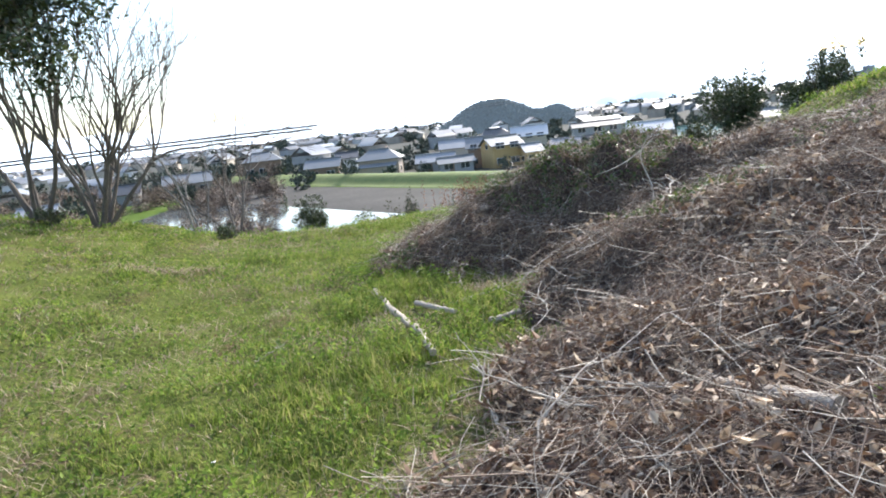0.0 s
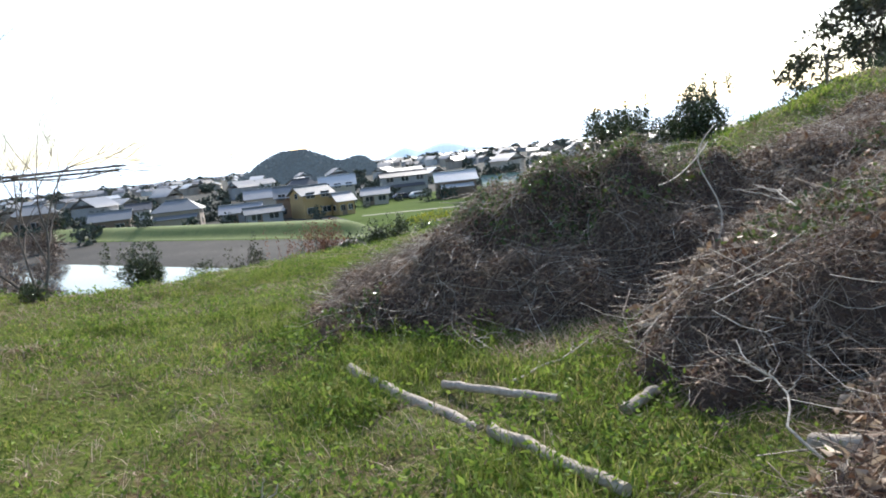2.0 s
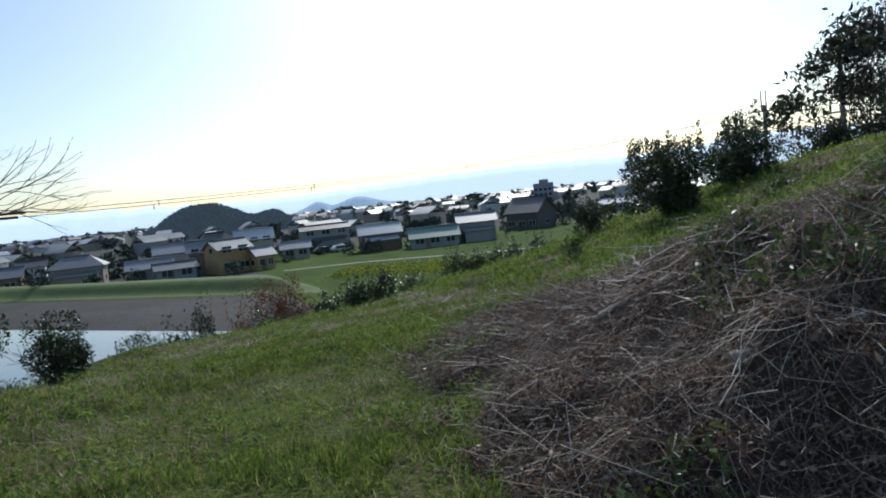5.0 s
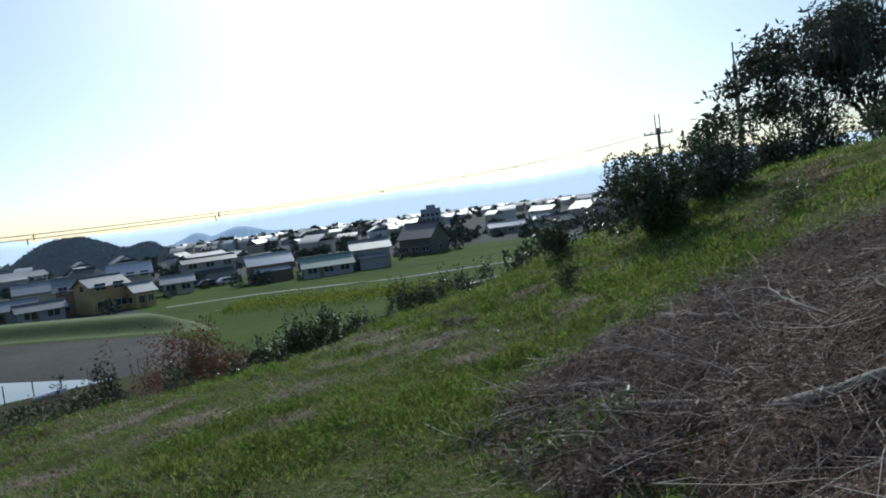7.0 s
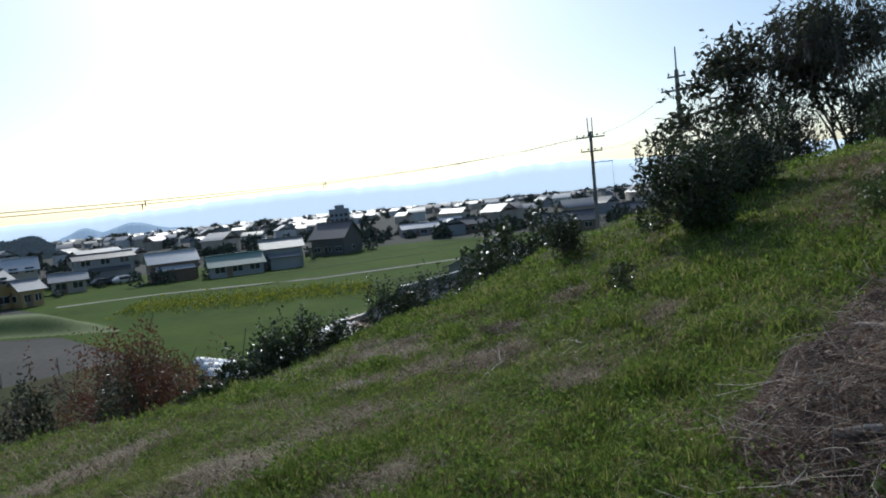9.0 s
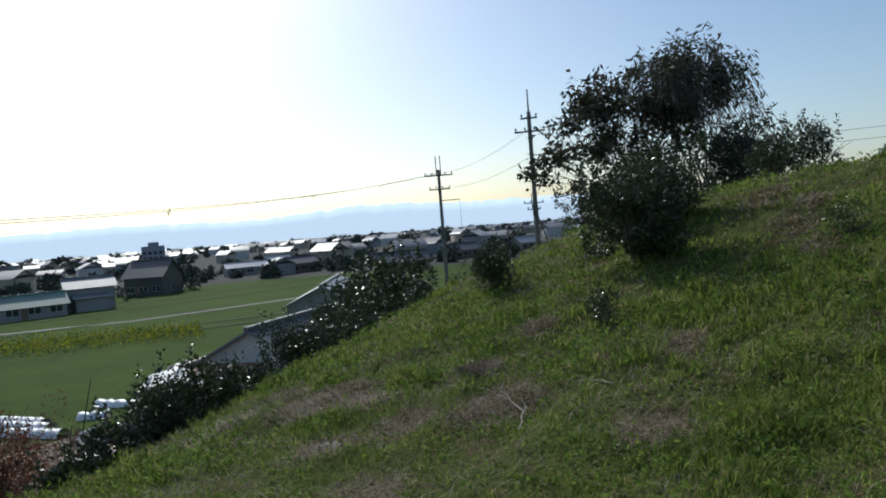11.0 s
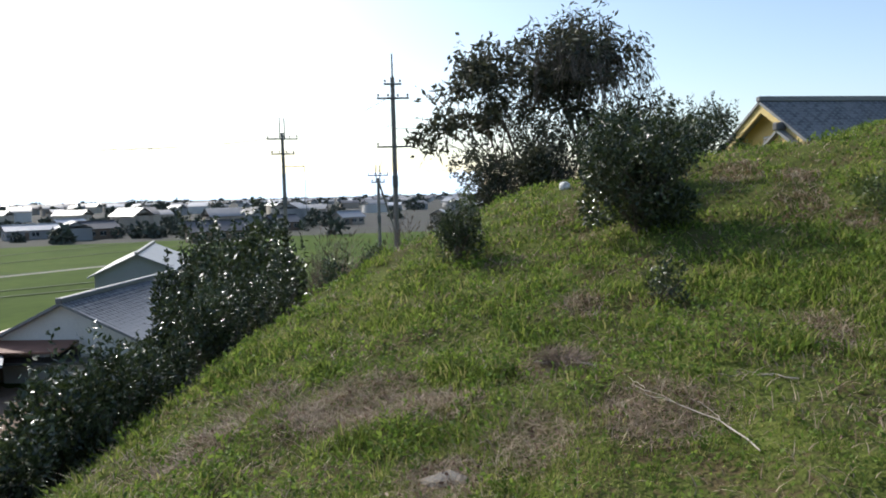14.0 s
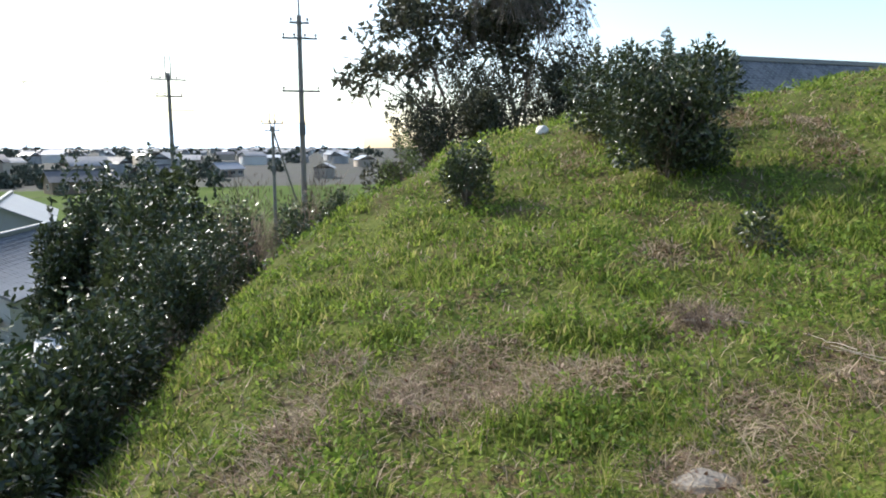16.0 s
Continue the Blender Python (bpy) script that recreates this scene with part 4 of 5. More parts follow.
def utility_pole(label, x, y, top, arms, twin, rz, stub=None):
    base = float(ground(x, y))
    ob = thing("utility_pole", label, "utility pole", (x, y, base - 0.1), rz, "utility poles")
    H = top - base
    part("shaft", tube_mesh("shaft", (0, 0, 0), (0, 0, H - 1.1 if twin else H - 1.3), 0.17, 0.12, M_POLE, 14), ob)
    if twin:
        for sx in (-0.17, 0.17):
            part("top_post", tube_mesh("top_post", (sx, 0, H - 1.5), (sx, 0, H), 0.045, 0.04, M_STEEL), ob)
    else:
        part("top_post", tube_mesh("top_post", (0, 0, H - 1.35), (0, 0, H), 0.05, 0.04, M_STEEL), ob)
    for az, half, n in arms:
        zz = az - base
        arm = part("crossarm", box_mesh("crossarm", -half, half, -0.2, -0.1, zz - 0.05, zz + 0.05, M_STEEL, 0.01), ob)
        for k in range(n):
            px = -half + 0.08 + (2 * half - 0.16) * k / max(1, n - 1)
            bm = bmesh.new()
            cyl(bm, (px, -0.15, zz + 0.05), (px, -0.15, zz + 0.12), 0.02, 0.02, 8)
            cyl(bm, (px, -0.15, zz + 0.12), (px, -0.15, zz + 0.24), 0.065, 0.05, 8)
            part("insulator", bm_mesh("insulator", bm, M_POLE), arm)
    if stub:
        zz = stub - base
        part("bracket", box_mesh("bracket", 0, 1.55, -0.15, -0.09, zz - 0.03, zz + 0.03, M_STEEL), ob)
        part("drop_wire", tube_mesh("drop_wire", (1.5, -0.12, zz), (1.55, -0.12, zz - 3.5), 0.012, 0.012, M_WIRE, 5), ob)
    part("climbing_box", box_mesh("climbing_box", -0.16, 0.16, -0.34, -0.13, H * 0.55, H * 0.55 + 0.7, M_STEEL, 0.03), ob)
    return ob


P1, P2, P3 = (45.08, 41.08), (36.33, 28.96), (56.2, 38.2)
utility_pole("weathered utility pole with twin top posts and crossarms", *P1, 7.4, ((5.84, 1.12, 5), (4.75, 0.85, 4)), True, -60, 3.85)
utility_pole("tall utility pole with crossarms and transformer gear", *P2, 9.45, ((7.75, 0.5, 2), (6.97, 0.9, 4), (4.28, 0.98, 3)), False, -68)
utility_pole("distant utility pole with twin top posts", *P3, 4.2, ((3.3, 0.9, 4), (2.7, 0.6, 3)), True, -68)


def wire(a, b, sag, r=0.012):
    s = np.linspace(0, 1, 24)[:, None]
    P = np.array(a) * (1 - s) + np.array(b) * s - np.array([0, 0, 1]) * sag * 4 * s * (1 - s)
    ob = tagged(new("power_line", mesh_np("power_line", *tube_arrays(P[None], np.full((1, 24), r), 5), M_WIRE)), "thin dark overhead power line between poles", "cable", "power lines")
    return ob, P


END = (-52.0, 20.3, 2.1)
SLEEVE = (-3.44, 30.72, 2.53)
for k, dz in ((-0.25, 0.0), (0.3, 0.16)):
    ob, P = wire((P1[0] + k, P1[1], 5.95), (SLEEVE[0] + 0.35 * k, SLEEVE[1] + k, SLEEVE[2] + dz), 0.8, 0.012)
    for q in (5, 9, 14, 18, 21):
        c = P[q]
        part("spacer", tube_mesh("spacer", (c[0], c[1], c[2] + 0.02), (c[0], c[1], c[2] - 0.18), 0.022, 0.018, M_STEEL, 6), ob)
    S0 = (SLEEVE[0] + 0.35 * k, SLEEVE[1] + k, SLEEVE[2] + dz)
    E0 = (END[0], END[1] + k, END[2] + dz)
    ob = tagged(new("cable_sleeve", mesh_np("cable_sleeve", *tube_arrays(np.array([[S0, E0]]), np.full((1, 2), 0.045), 8), M_WIRE)), "thick dark protective sleeve on an overhead cable", "cable", "cable sleeves")
for (xa, ya, za), (xb, yb, zb) in (((P1[0], P1[1], 5.9), (P2[0], P2[1], 7.1)), ((P1[0] + 0.5, P1[1], 4.8), (P2[0] + 0.5, P2[1], 5.6)), ((P2[0], P2[1], 7.1), (P3[0], P3[1], 3.4)), ((P2[0], P2[1], 5.2), (60.0, -12.0, 7.0)), ((P2[0], P2[1], 4.7), (60.0, -12.0, 6.2))):
    wire((xa, ya, za), (xb, yb, zb), 0.5)
tagged(new("guy_brace", tube_mesh("guy_brace", (P3[0] + 0.1, P3[1], 2.7), (P3[0] + 2.6, P3[1] - 1.0, -3.5), 0.08, 0.08, M_POLE)), "slanting brace propping a distant utility pole", "pole")

# ---- houses ----
PAINT = {}


def paint(c, rough=0.75):
    key = (c, rough)
    if key not in PAINT:
        PAINT[key] = plain_paint("render_%d" % len(PAINT), c, rough)
    return PAINT[key]


M_GLASS = bpy.data.materials.new("window_glass")
M_GLASS.use_nodes = True
gb = M_GLASS.node_tree.nodes["Principled BSDF"]
gb.inputs["Base Color"].default_value, gb.inputs["Roughness"].default_value = (0.035, 0.04, 0.045, 1), 0.08
CREAM, BEIGE, GREYW, WHITE, OCHRE, BROWN, DARK = (0.42, 0.37, 0.30), (0.33, 0.28, 0.23), (0.28, 0.28, 0.28), (0.52, 0.51, 0.49), (0.42, 0.28, 0.12), (0.20, 0.14, 0.10), (0.09, 0.085, 0.08)
R_GREY, R_DARK, R_PALE, R_GREEN, R_RUST, R_SHINE = (0.20, 0.205, 0.21), (0.09, 0.09, 0.095), (0.30, 0.30, 0.31), (0.16, 0.25, 0.21), (0.24, 0.12, 0.08), (0.46, 0.47, 0.48)


def house(label, x, y, rz, w, d, eave, rise, wall, roof, over=0.5, hip=False, upper=None, windows=2, base=None, name="house", rough=0.45, group="houses below the hill", lean=None):
    """A house of one or two storeys: walls, gabled or hipped roof, ridge, windows and a door. w runs along the ridge."""
    z0 = float(ground(x, y)) - 0.25 if base is None else base
    ob = thing(name, label, "house", (x, y, z0), rz, group)
    W, R = paint(wall), paint(roof, rough)
    bm = bmesh.new()
    a, b = w / 2, d / 2
    lo = [bm.verts.new((sx * a, sy * b, 0)) for sx, sy in ((-1, -1), (1, -1), (1, 1), (-1, 1))]
    hi_ = [bm.verts.new((sx * a, sy * b, eave)) for sx, sy in ((-1, -1), (1, -1), (1, 1), (-1, 1))]
    for i in range(4):
        j = (i + 1) % 4
        bm.faces.new([lo[i], lo[j], hi_[j], hi_[i]])
    if not hip:
        ap = [bm.verts.new((-a, 0, eave + rise)), bm.verts.new((a, 0, eave + rise))]
        bm.faces.new([hi_[3], hi_[0], ap[0]])
        bm.faces.new([hi_[1], hi_[2], ap[1]])
    part("wall", bm_mesh("wall", bm, W), ob)
    o, k = over, rise / b
    zr, ze = eave + rise + 0.10, eave + 0.10 - k * o
    rl = a - b * 0.75 if hip else a + o
    for sy in (-1, 1):
        bm = bmesh.new()
        add_slab(bm, ((-a - o, sy * (b + o), ze), (a + o, sy * (b + o), ze), (rl, 0, zr), (-rl, 0, zr)), 0.12)
        part("roof", bm_mesh("roof", bm, R), ob)
    if hip:
        for sx in (-1, 1):
            bm = bmesh.new()
            t = [bm.verts.new(p) for p in ((sx * (a + o), -b - o, ze), (sx * (a + o), b + o, ze), (sx * rl, 0, zr))]
            bm.faces.new(t)
            u = [bm.verts.new((p.co.x - sx * 0.02, p.co.y * 0.97, p.co.z - 0.12)) for p in t]
            bm.faces.new(u[::-1])
            for i in range(3):
                bm.faces.new([t[i], u[i], u[(i + 1) % 3], t[(i + 1) % 3]])
            part("roof", bm_mesh("roof", bm, R), ob)
    part("ridge", box_mesh("ridge", -rl - 0.05, rl + 0.05, -0.16, 0.16, zr - 0.05, zr + 0.2, paint(tuple(c * 0.8 for c in roof), rough), 0.04), ob)
    storeys = max(1, round(eave / 2.8))
    for sy in (-1, 1):
        for s_ in range(storeys):
            for i in range(windows):
                cx = -a + (i + 0.5) * w / windows
                zc = s_ * 2.7 + 1.55
                ww = min(1.7, w / windows * 0.6)
                win = part("window", box_mesh("window", cx - ww / 2, cx + ww / 2, sy * b - 0.03, sy * b + 0.05, zc - 0.55, zc + 0.55, paint((0.5, 0.5, 0.5)), 0.01), ob)
                y0 = sy * (b + 0.052)
                for q in (0, 1):
                    part("pane", box_mesh("pane", cx - ww / 2 + 0.06 + q * ww / 2, cx + q * ww / 2 - 0.04, min(y0, y0 + sy * 0.01), max(y0, y0 + sy * 0.01), zc - 0.48, zc + 0.48, M_GLASS), win)
    for sx in (-1, 1):
        zc = (storeys - 1) * 2.7 + 1.5
        win = part("window", box_mesh("window", sx * a - 0.03, sx * a + 0.05, -0.7, 0.7, zc - 0.5, zc + 0.5, paint((0.5, 0.5, 0.5)), 0.01), ob)
        x0_ = sx * (a + 0.052)
        part("pane", box_mesh("pane", min(x0_, x0_ + sx * 0.01), max(x0_, x0_ + sx * 0.01), -0.62, 0.62, zc - 0.42, zc + 0.42, M_GLASS), win)
    part("door", box_mesh("door", -a * 0.3 - 0.45, -a * 0.3 + 0.45, -b - 0.06, -b + 0.02, 0.05, 2.05, paint(BROWN), 0.01), ob)
    if lean:
        lw, ld, lz = lean
        bm = bmesh.new()
        add_box(bm, -lw / 2, lw / 2, -b - ld, -b - 0.004, 0, lz)
        part("lean_to", bm_mesh("lean_to", bm, W), ob)
        bm = bmesh.new()
        add_slab(bm, ((-lw / 2 - 0.3, -b - ld - 0.4, lz), (lw / 2 + 0.3, -b - ld - 0.4, lz), (lw / 2 + 0.3, -b - 0.003, lz + 0.6), (-lw / 2 - 0.3, -b - 0.003, lz + 0.6)), 0.1)
        part("lean_to_roof", bm_mesh("lean_to_roof", bm, R), ob)
    return ob


def place(bearing, rng_):
    """Plan position at a bearing (degrees from +y to +x) and range from the walk."""
    b_ = radians(bearing)
    return (-0.5 + 1.286 * rng_ * math.sin(b_), 4.0 + 1.286 * rng_ * math.cos(b_))


ROW = (("two-storey beige house with hipped grey tile roof", -2.2, 104, 8, 9.5, 6.5, 4.4, 1.8, BEIGE, R_GREY, True, (7, 1.6, 2.4)),
       ("low grey-roofed house among others", -7.0, 113, 4, 8, 6, 3.4, 1.6, BROWN, R_GREY, False, None),
       ("small white-walled house with dark roof", -5.0, 118, 0, 5, 5, 4.6, 1.2, WHITE, R_DARK, False, None),
       ("low house with pale roof", 2.6, 100, 6, 8, 5, 2.8, 1.3, GREYW, R_PALE, False, None),
       ("low shed with grey sheet roof", 4.3, 94, -4, 7, 4, 2.6, 0.9, GREYW, R_GREY, False, None),
       ("two-storey house with long pale roof", 4.6, 112, 4, 9, 6, 4.6, 1.7, CREAM, R_PALE, False, None),
       ("two-storey ochre house with grey roof", 8.3, 96, -14, 6.5, 7.5, 5.0, 1.5, OCHRE, R_GREY, False, None),
       ("small ochre annex with grey roof", 10.8, 94, -10, 3.4, 5, 3.2, 1.3, OCHRE, R_PALE, False, None),
       ("dark timber house with grey roof", 6.4, 101, 6, 5, 6, 4.8, 1.9, BROWN, R_GREY, False, None),
       ("house with bright sunlit roof", 10.5, 124, 10, 9, 7, 5.0, 2.2, CREAM, R_SHINE, False, None),
       ("house with dark tiled roof", 7.6, 122, 5, 9, 6, 5.4, 2.0, BEIGE, R_DARK, True, None),
       ("modern grey two-storey house with flat eaves", 16.0, 122, 8, 12, 7, 5.6, 0.9, GREYW, R_DARK, False, (8, 2, 2.6)),
       ("low house with pale roof beside a car", 13.6, 108, 14, 6, 5, 2.8, 1.2, CREAM, R_PALE, False, None),
       ("dark timber house with bright sheet-metal roof", 20.4, 106, 14, 9, 7, 4.2, 1.7, BROWN, R_SHINE, False, (6, 1.6, 2.4)),
       ("low grey workshop with green sheet roof", 24.8, 100, 18, 10, 6, 2.6, 1.7, GREYW, R_GREEN, False, None),
       ("two-storey pale house with grey roof", 28.4, 104, 24, 8, 7, 4.6, 1.6, GREYW, R_GREY, False, (5, 2, 2.4)),
       ("large dark gabled house in trees", 33.0, 122, 62, 9, 10, 4.6, 3.4, DARK, R_DARK, False, None),
       ("low house with pale long roof", 40.2, 160, 30, 14, 7, 3.0, 1.3, GREYW, R_SHINE, False, None),
       ("small house with bright roof", 42.6, 170, 20, 8, 7, 3.4, 1.6, BEIGE, R_SHINE, False, None),
       ("dark roofed house at the field's edge", 44.0, 150, 20, 9, 7, 3.2, 1.7, BROWN, R_DARK, False, None),
       ("house with brown walls among gardens", -12.0, 128, -10, 10, 7, 4.4, 1.8, BROWN, R_GREY, True, None),
       ("grey-roofed farmhouse among bare trees", -18.0, 120, -16, 11, 7, 3.2, 1.9, BEIGE, R_GREY, False, None),
       ("small house with dark roof", -23.0, 112, -10, 8, 6, 3.0, 1.7, GREYW, R_DARK, False, None),
       ("white shed at the pond's end", -29.0, 92, -10, 6, 5, 2.8, 1.2, WHITE, R_PALE, False, None),
       ("long grey-roofed hall beyond thickets", 51.5, 120, 40, 13, 7, 3.0, 2.0, BROWN, R_DARK, False, None),
       ("grey-roofed house beyond thickets", 57.0, 150, 30, 9, 7, 3.0, 1.8, BROWN, R_DARK, False, None),
       ("pale house beyond thickets", 62.5, 170, 30, 9, 7, 3.0, 1.8, BEIGE, R_PALE, False, None))
for lab, be, ra, rz, w, d, ev, ri, wc, rc, hipped, ln in ROW:
    hx_, hy_ = place(be, ra)
    house(lab, hx_, hy_, -rz, w * 0.86, d * 0.86, ev * 0.88, ri * 0.88, wc, rc, 0.5, hipped, windows=2 if w < 9 else 3, lean=ln, rough=0.25 if rc == R_SHINE else 0.5)


def tiled_slope(ob, x0, x1, ye, ze, yr, zr, count=300, step_u=0.29, step_v=0.27):
    """Curved tiles in courses on one slope; the first ones are parts, the rest one joined part."""
    prof = np.array([(0.0, 0.0), (0.06, -0.012), (0.13, -0.016), (0.20, 0.0), (0.245, 0.034), (0.29, 0.004)])
    n = len(prof)
    va = np.array([(u, -0.16, z) for u, z in prof] + [(u, 0.16, z - 0.03) for u, z in prof] + [(u, -0.16, z - 0.02) for u, z in prof])
    fa = np.array([(i, i + 1, i + 1 + n, i + n) for i in range(n - 1)] + [(i + 1, i, i + 2 * n, i + 1 + 2 * n) for i in range(n - 1)])
    tile = mesh_np("tile", va, fa, M_TILE, smooth=False)
    slope = Vector((0, yr - ye, zr - ze))
    L = slope.length
    e = slope.normalized()
    nrm = Vector((1, 0, 0)).cross(e)
    if nrm.z < 0:
        nrm = -nrm
    rot = Matrix((Vector((1, 0, 0)), e, Vector((1, 0, 0)).cross(e))).transposed().to_4x4()
    rest, made = [], 0
    for j in range(int(L / step_v)):
        for i in range(int((x1 - x0) / step_u)):
            c = Vector((x0 + i * step_u, ye, ze)) + e * (j + 0.5) * step_v + nrm * 0.03
            mtx = Matrix.Translation(c) @ rot
            if made < count:
                part("tile", tile, ob, m=mtx)
                made += 1
            else:
                A = np.array(mtx)
                rest.append((va @ A[:3, :3].T + A[:3, 3], fa))
    if rest:
        tagged(part("tiles", mesh_np("tiles", *join_arrays(rest), M_TILE), ob), kind="stuff")


# tiled house at the hill's foot
TH = house("single-storey white-plastered house with grey tile roof", 31.0, 43.05, 14, 12.0, 6.6, 2.4, 1.6, (0.62, 0.60, 0.57), R_GREY, 0.5, base=-7.25)
bm = bmesh.new()
add_slab(bm, ((-7.6, -0.6, 2.0), (-6.05, -0.6, 2.25), (-6.05, 3.6, 2.25), (-7.6, 3.6, 2.0)), 0.08)
part("awning", bm_mesh("awning", bm, paint(R_RUST)), TH, "rust-brown sheet awning")
part("verandah_roof", box_mesh("verandah_roof", -7.2, -6.02, -3.0, 3.0, 1.3, 1.42, paint(DARK)), TH)
house("neighbouring house with long grey tile roof", 56.0, 63.0, 35, 16, 7, 2.6, 1.6, GREYW, R_GREY, 0.5)
house("small low house with rust-brown roof", 25.6, 46.8, 20, 3.2, 2.6, 1.6, 0.4, BROWN, R_RUST, 0.3)
house("tiny garden hut with rust-brown sheet roof", 14.3, 38.1, 20, 2.0, 1.7, 1.35, 0.15, BEIGE, R_RUST, 0.25, name="hut", windows=1)
SHED = house("small garden shed with pale sheet roof", 22.3, 44.7, 48, 4.2, 2.6, 1.8, 0.25, BROWN, R_SHINE, 0.3, base=-7.3, name="shed", windows=1)
# large house with yellow gable beyond the crest
TEMPLE = house("large house with yellow gable and grey tile roof beyond the crest", 38.2, 3.1, -64, 14.5, 6.6, 4.2, 2.0, (0.62, 0.44, 0.16), R_GREY, 0.75, base=-0.9)
for sy in (-1, 1):
    bm = bmesh.new()
    y1 = sy * 3.95
    q = [(-7.9, y1, 3.45), (-7.9, y1, 3.82), (-7.9, 0, 6.2), (-7.9, 0, 5.75)]
    A = [bm.verts.new(p) for p in q]
    B = [bm.verts.new((p[0] + 0.08, p[1], p[2])) for p in q]
    bm.faces.new(A)
    bm.faces.new(B[::-1])
    for i in range(4):
        bm.faces.new([A[i], B[i], B[(i + 1) % 4], A[(i + 1) % 4]])
    part("bargeboard", bm_mesh("bargeboard", bm, paint((0.66, 0.50, 0.20))), TEMPLE, "yellow-painted bargeboard")
porch = thing("porch_roof", "small tiled porch gable with yellow boards", "roof", (33.6, 8.6, 2.75), -64)
for sy in (-1, 1):
    bm = bmesh.new()
    add_slab(bm, ((-1.3, sy * 1.5, 0.3), (1.6, sy * 1.5, 0.3), (1.6, 0, 1.2), (-1.3, 0, 1.2)), 0.12)
    part("slope", bm_mesh("slope", bm, paint(R_GREY, 0.45)), porch)
part("ridge", box_mesh("ridge", -1.4, 1.6, -0.16, 0.16, 1.15, 1.5, paint(R_DARK, 0.5), 0.04), porch)
bm = bmesh.new()
t = [bm.verts.new(p) for p in ((-1.1, -1.2, 0.28), (-1.1, 1.2, 0.28), (-1.1, 0, 1.05))]
u = [bm.verts.new((p.co.x + 0.1, p.co.y, p.co.z)) for p in t]
bm.faces.new(t)
bm.faces.new(u[::-1])
for i in range(3):
    bm.faces.new([t[i], u[i], u[(i + 1) % 3], t[(i + 1) % 3]])
part("gable_board", bm_mesh("gable_board", bm, paint((0.62, 0.44, 0.16))), porch)
for px in (-0.9, 1.3):
    for sy in (-1.1, 1.1):
        part("post", box_mesh("post", px - 0.07, px + 0.07, sy - 0.07, sy + 0.07, -3.6, 0.35, paint(BROWN)), porch)

tiled_slope(TH, -6.45, 6.45, -3.69, 2.25, 0, 4.1)
tiled_slope(TEMPLE, -7.95, 7.9, -4.04, 3.845, 0, 6.3)

# ---- distant town, trees, hills ----
def town(n, r0, r1, b0, b1, seed):
    """Far small gabled houses, too many to count."""
    r = np.random.default_rng(seed)
    parts_, idx = [], []
    q = np.array([(-1, -1, 0), (1, -1, 0), (1, 1, 0), (-1, 1, 0), (-1, -1, 1), (1, -1, 1), (1, 1, 1), (-1, 1, 1), (-1.08, -1.15, 0.98), (1.08, -1.15, 0.98), (1.08, 1.15, 0.98), (-1.08, 1.15, 0.98), (-1.08, 0, 1.5), (1.08, 0, 1.5), (-1, 0, 1.42), (1, 0, 1.42)], float)
    fq = np.array([(0, 1, 5, 4), (1, 2, 6, 5), (2, 3, 7, 6), (3, 0, 4, 7), (8, 9, 13, 12), (10, 11, 12, 13), (4, 7, 14, 14), (6, 5, 15, 15)])
    for _ in range(n):
        b_, ra = radians(r.uniform(b0, b1)), math.sqrt(r.uniform(r0**2, r1**2))
        cx, cy = ra * math.sin(b_), ra * math.cos(b_)
        if (math.hypot(cx - 58, cy - 76) < 84) or (cx < 26 and ra < 172 and cx > -52):
            continue
        a = r.uniform(0, math.pi)
        s_ = q * (r.uniform(3, 6.5), r.uniform(2.5, 4), r.uniform(2.8, 5.0))
        c, sn = math.cos(a), math.sin(a)
        v = np.stack([s_[:, 0] * c - s_[:, 1] * sn + cx, s_[:, 0] * sn + s_[:, 1] * c + cy, s_[:, 2] + float(ground(cx, cy)) - 0.2], 1)
        parts_.append((v, fq))
        wc, rc = r.integers(0, 4), 4 + (0, 0, 1, 1, 1, 2, 3, 3, 4)[r.integers(0, 9)]
        idx += [wc] * 4 + [rc] * 2 + [wc] * 2
    return (*join_arrays(parts_), idx)


tv, tf, ti = town(1500, 178, 1700, -38, 74, 401)
TP = [paint(c) for c in (CREAM, BEIGE, GREYW, WHITE)] + [paint(R_GREY, 0.5), paint(R_DARK, 0.5), paint(R_PALE, 0.5), paint(R_GREY, 0.35), paint(R_SHINE, 0.3)]
tagged(new("distant_town", mesh_np("distant_town", tv, tf, TP, ti)), "countless small grey-roofed houses across the plain", "town", kind="stuff")


def tree_clumps(n, r0, r1, b0, b1, size, seed, mat, avoid=True, k=70, thin=0.5):
    r = np.random.default_rng(seed)
    ps = []
    for _ in range(n):
        b_, ra = radians(r.uniform(b0, b1)), math.sqrt(r.uniform(r0**2, r1**2))
        cx, cy = ra * math.sin(b_), ra * math.cos(b_)
        if avoid and ((math.hypot(cx - 58, cy - 76) < 80) or (cx < 26 and ra < 118)):
            continue
        s_ = size * r.uniform(0.5, 1.4) * (0.7 + ra / 900)
        d = unit(r.normal(size=(k, 3)))
        ps.append((np.array([cx, cy, float(ground(cx, cy)) + s_ * 0.75]) + d * (s_ * r.uniform(0.5, 1, (k, 1))) * np.array([1, 1, 0.85]), d, s_))
    P, D = np.concatenate([a for a, _, _ in ps]), np.concatenate([b for _, b, _ in ps])
    S = np.concatenate([np.full(len(a), c) for a, _, c in ps])
    return leaf_arrays(P, D * 0.5 + rng.normal(size=D.shape), S * 0.75, S * thin, 0.3)


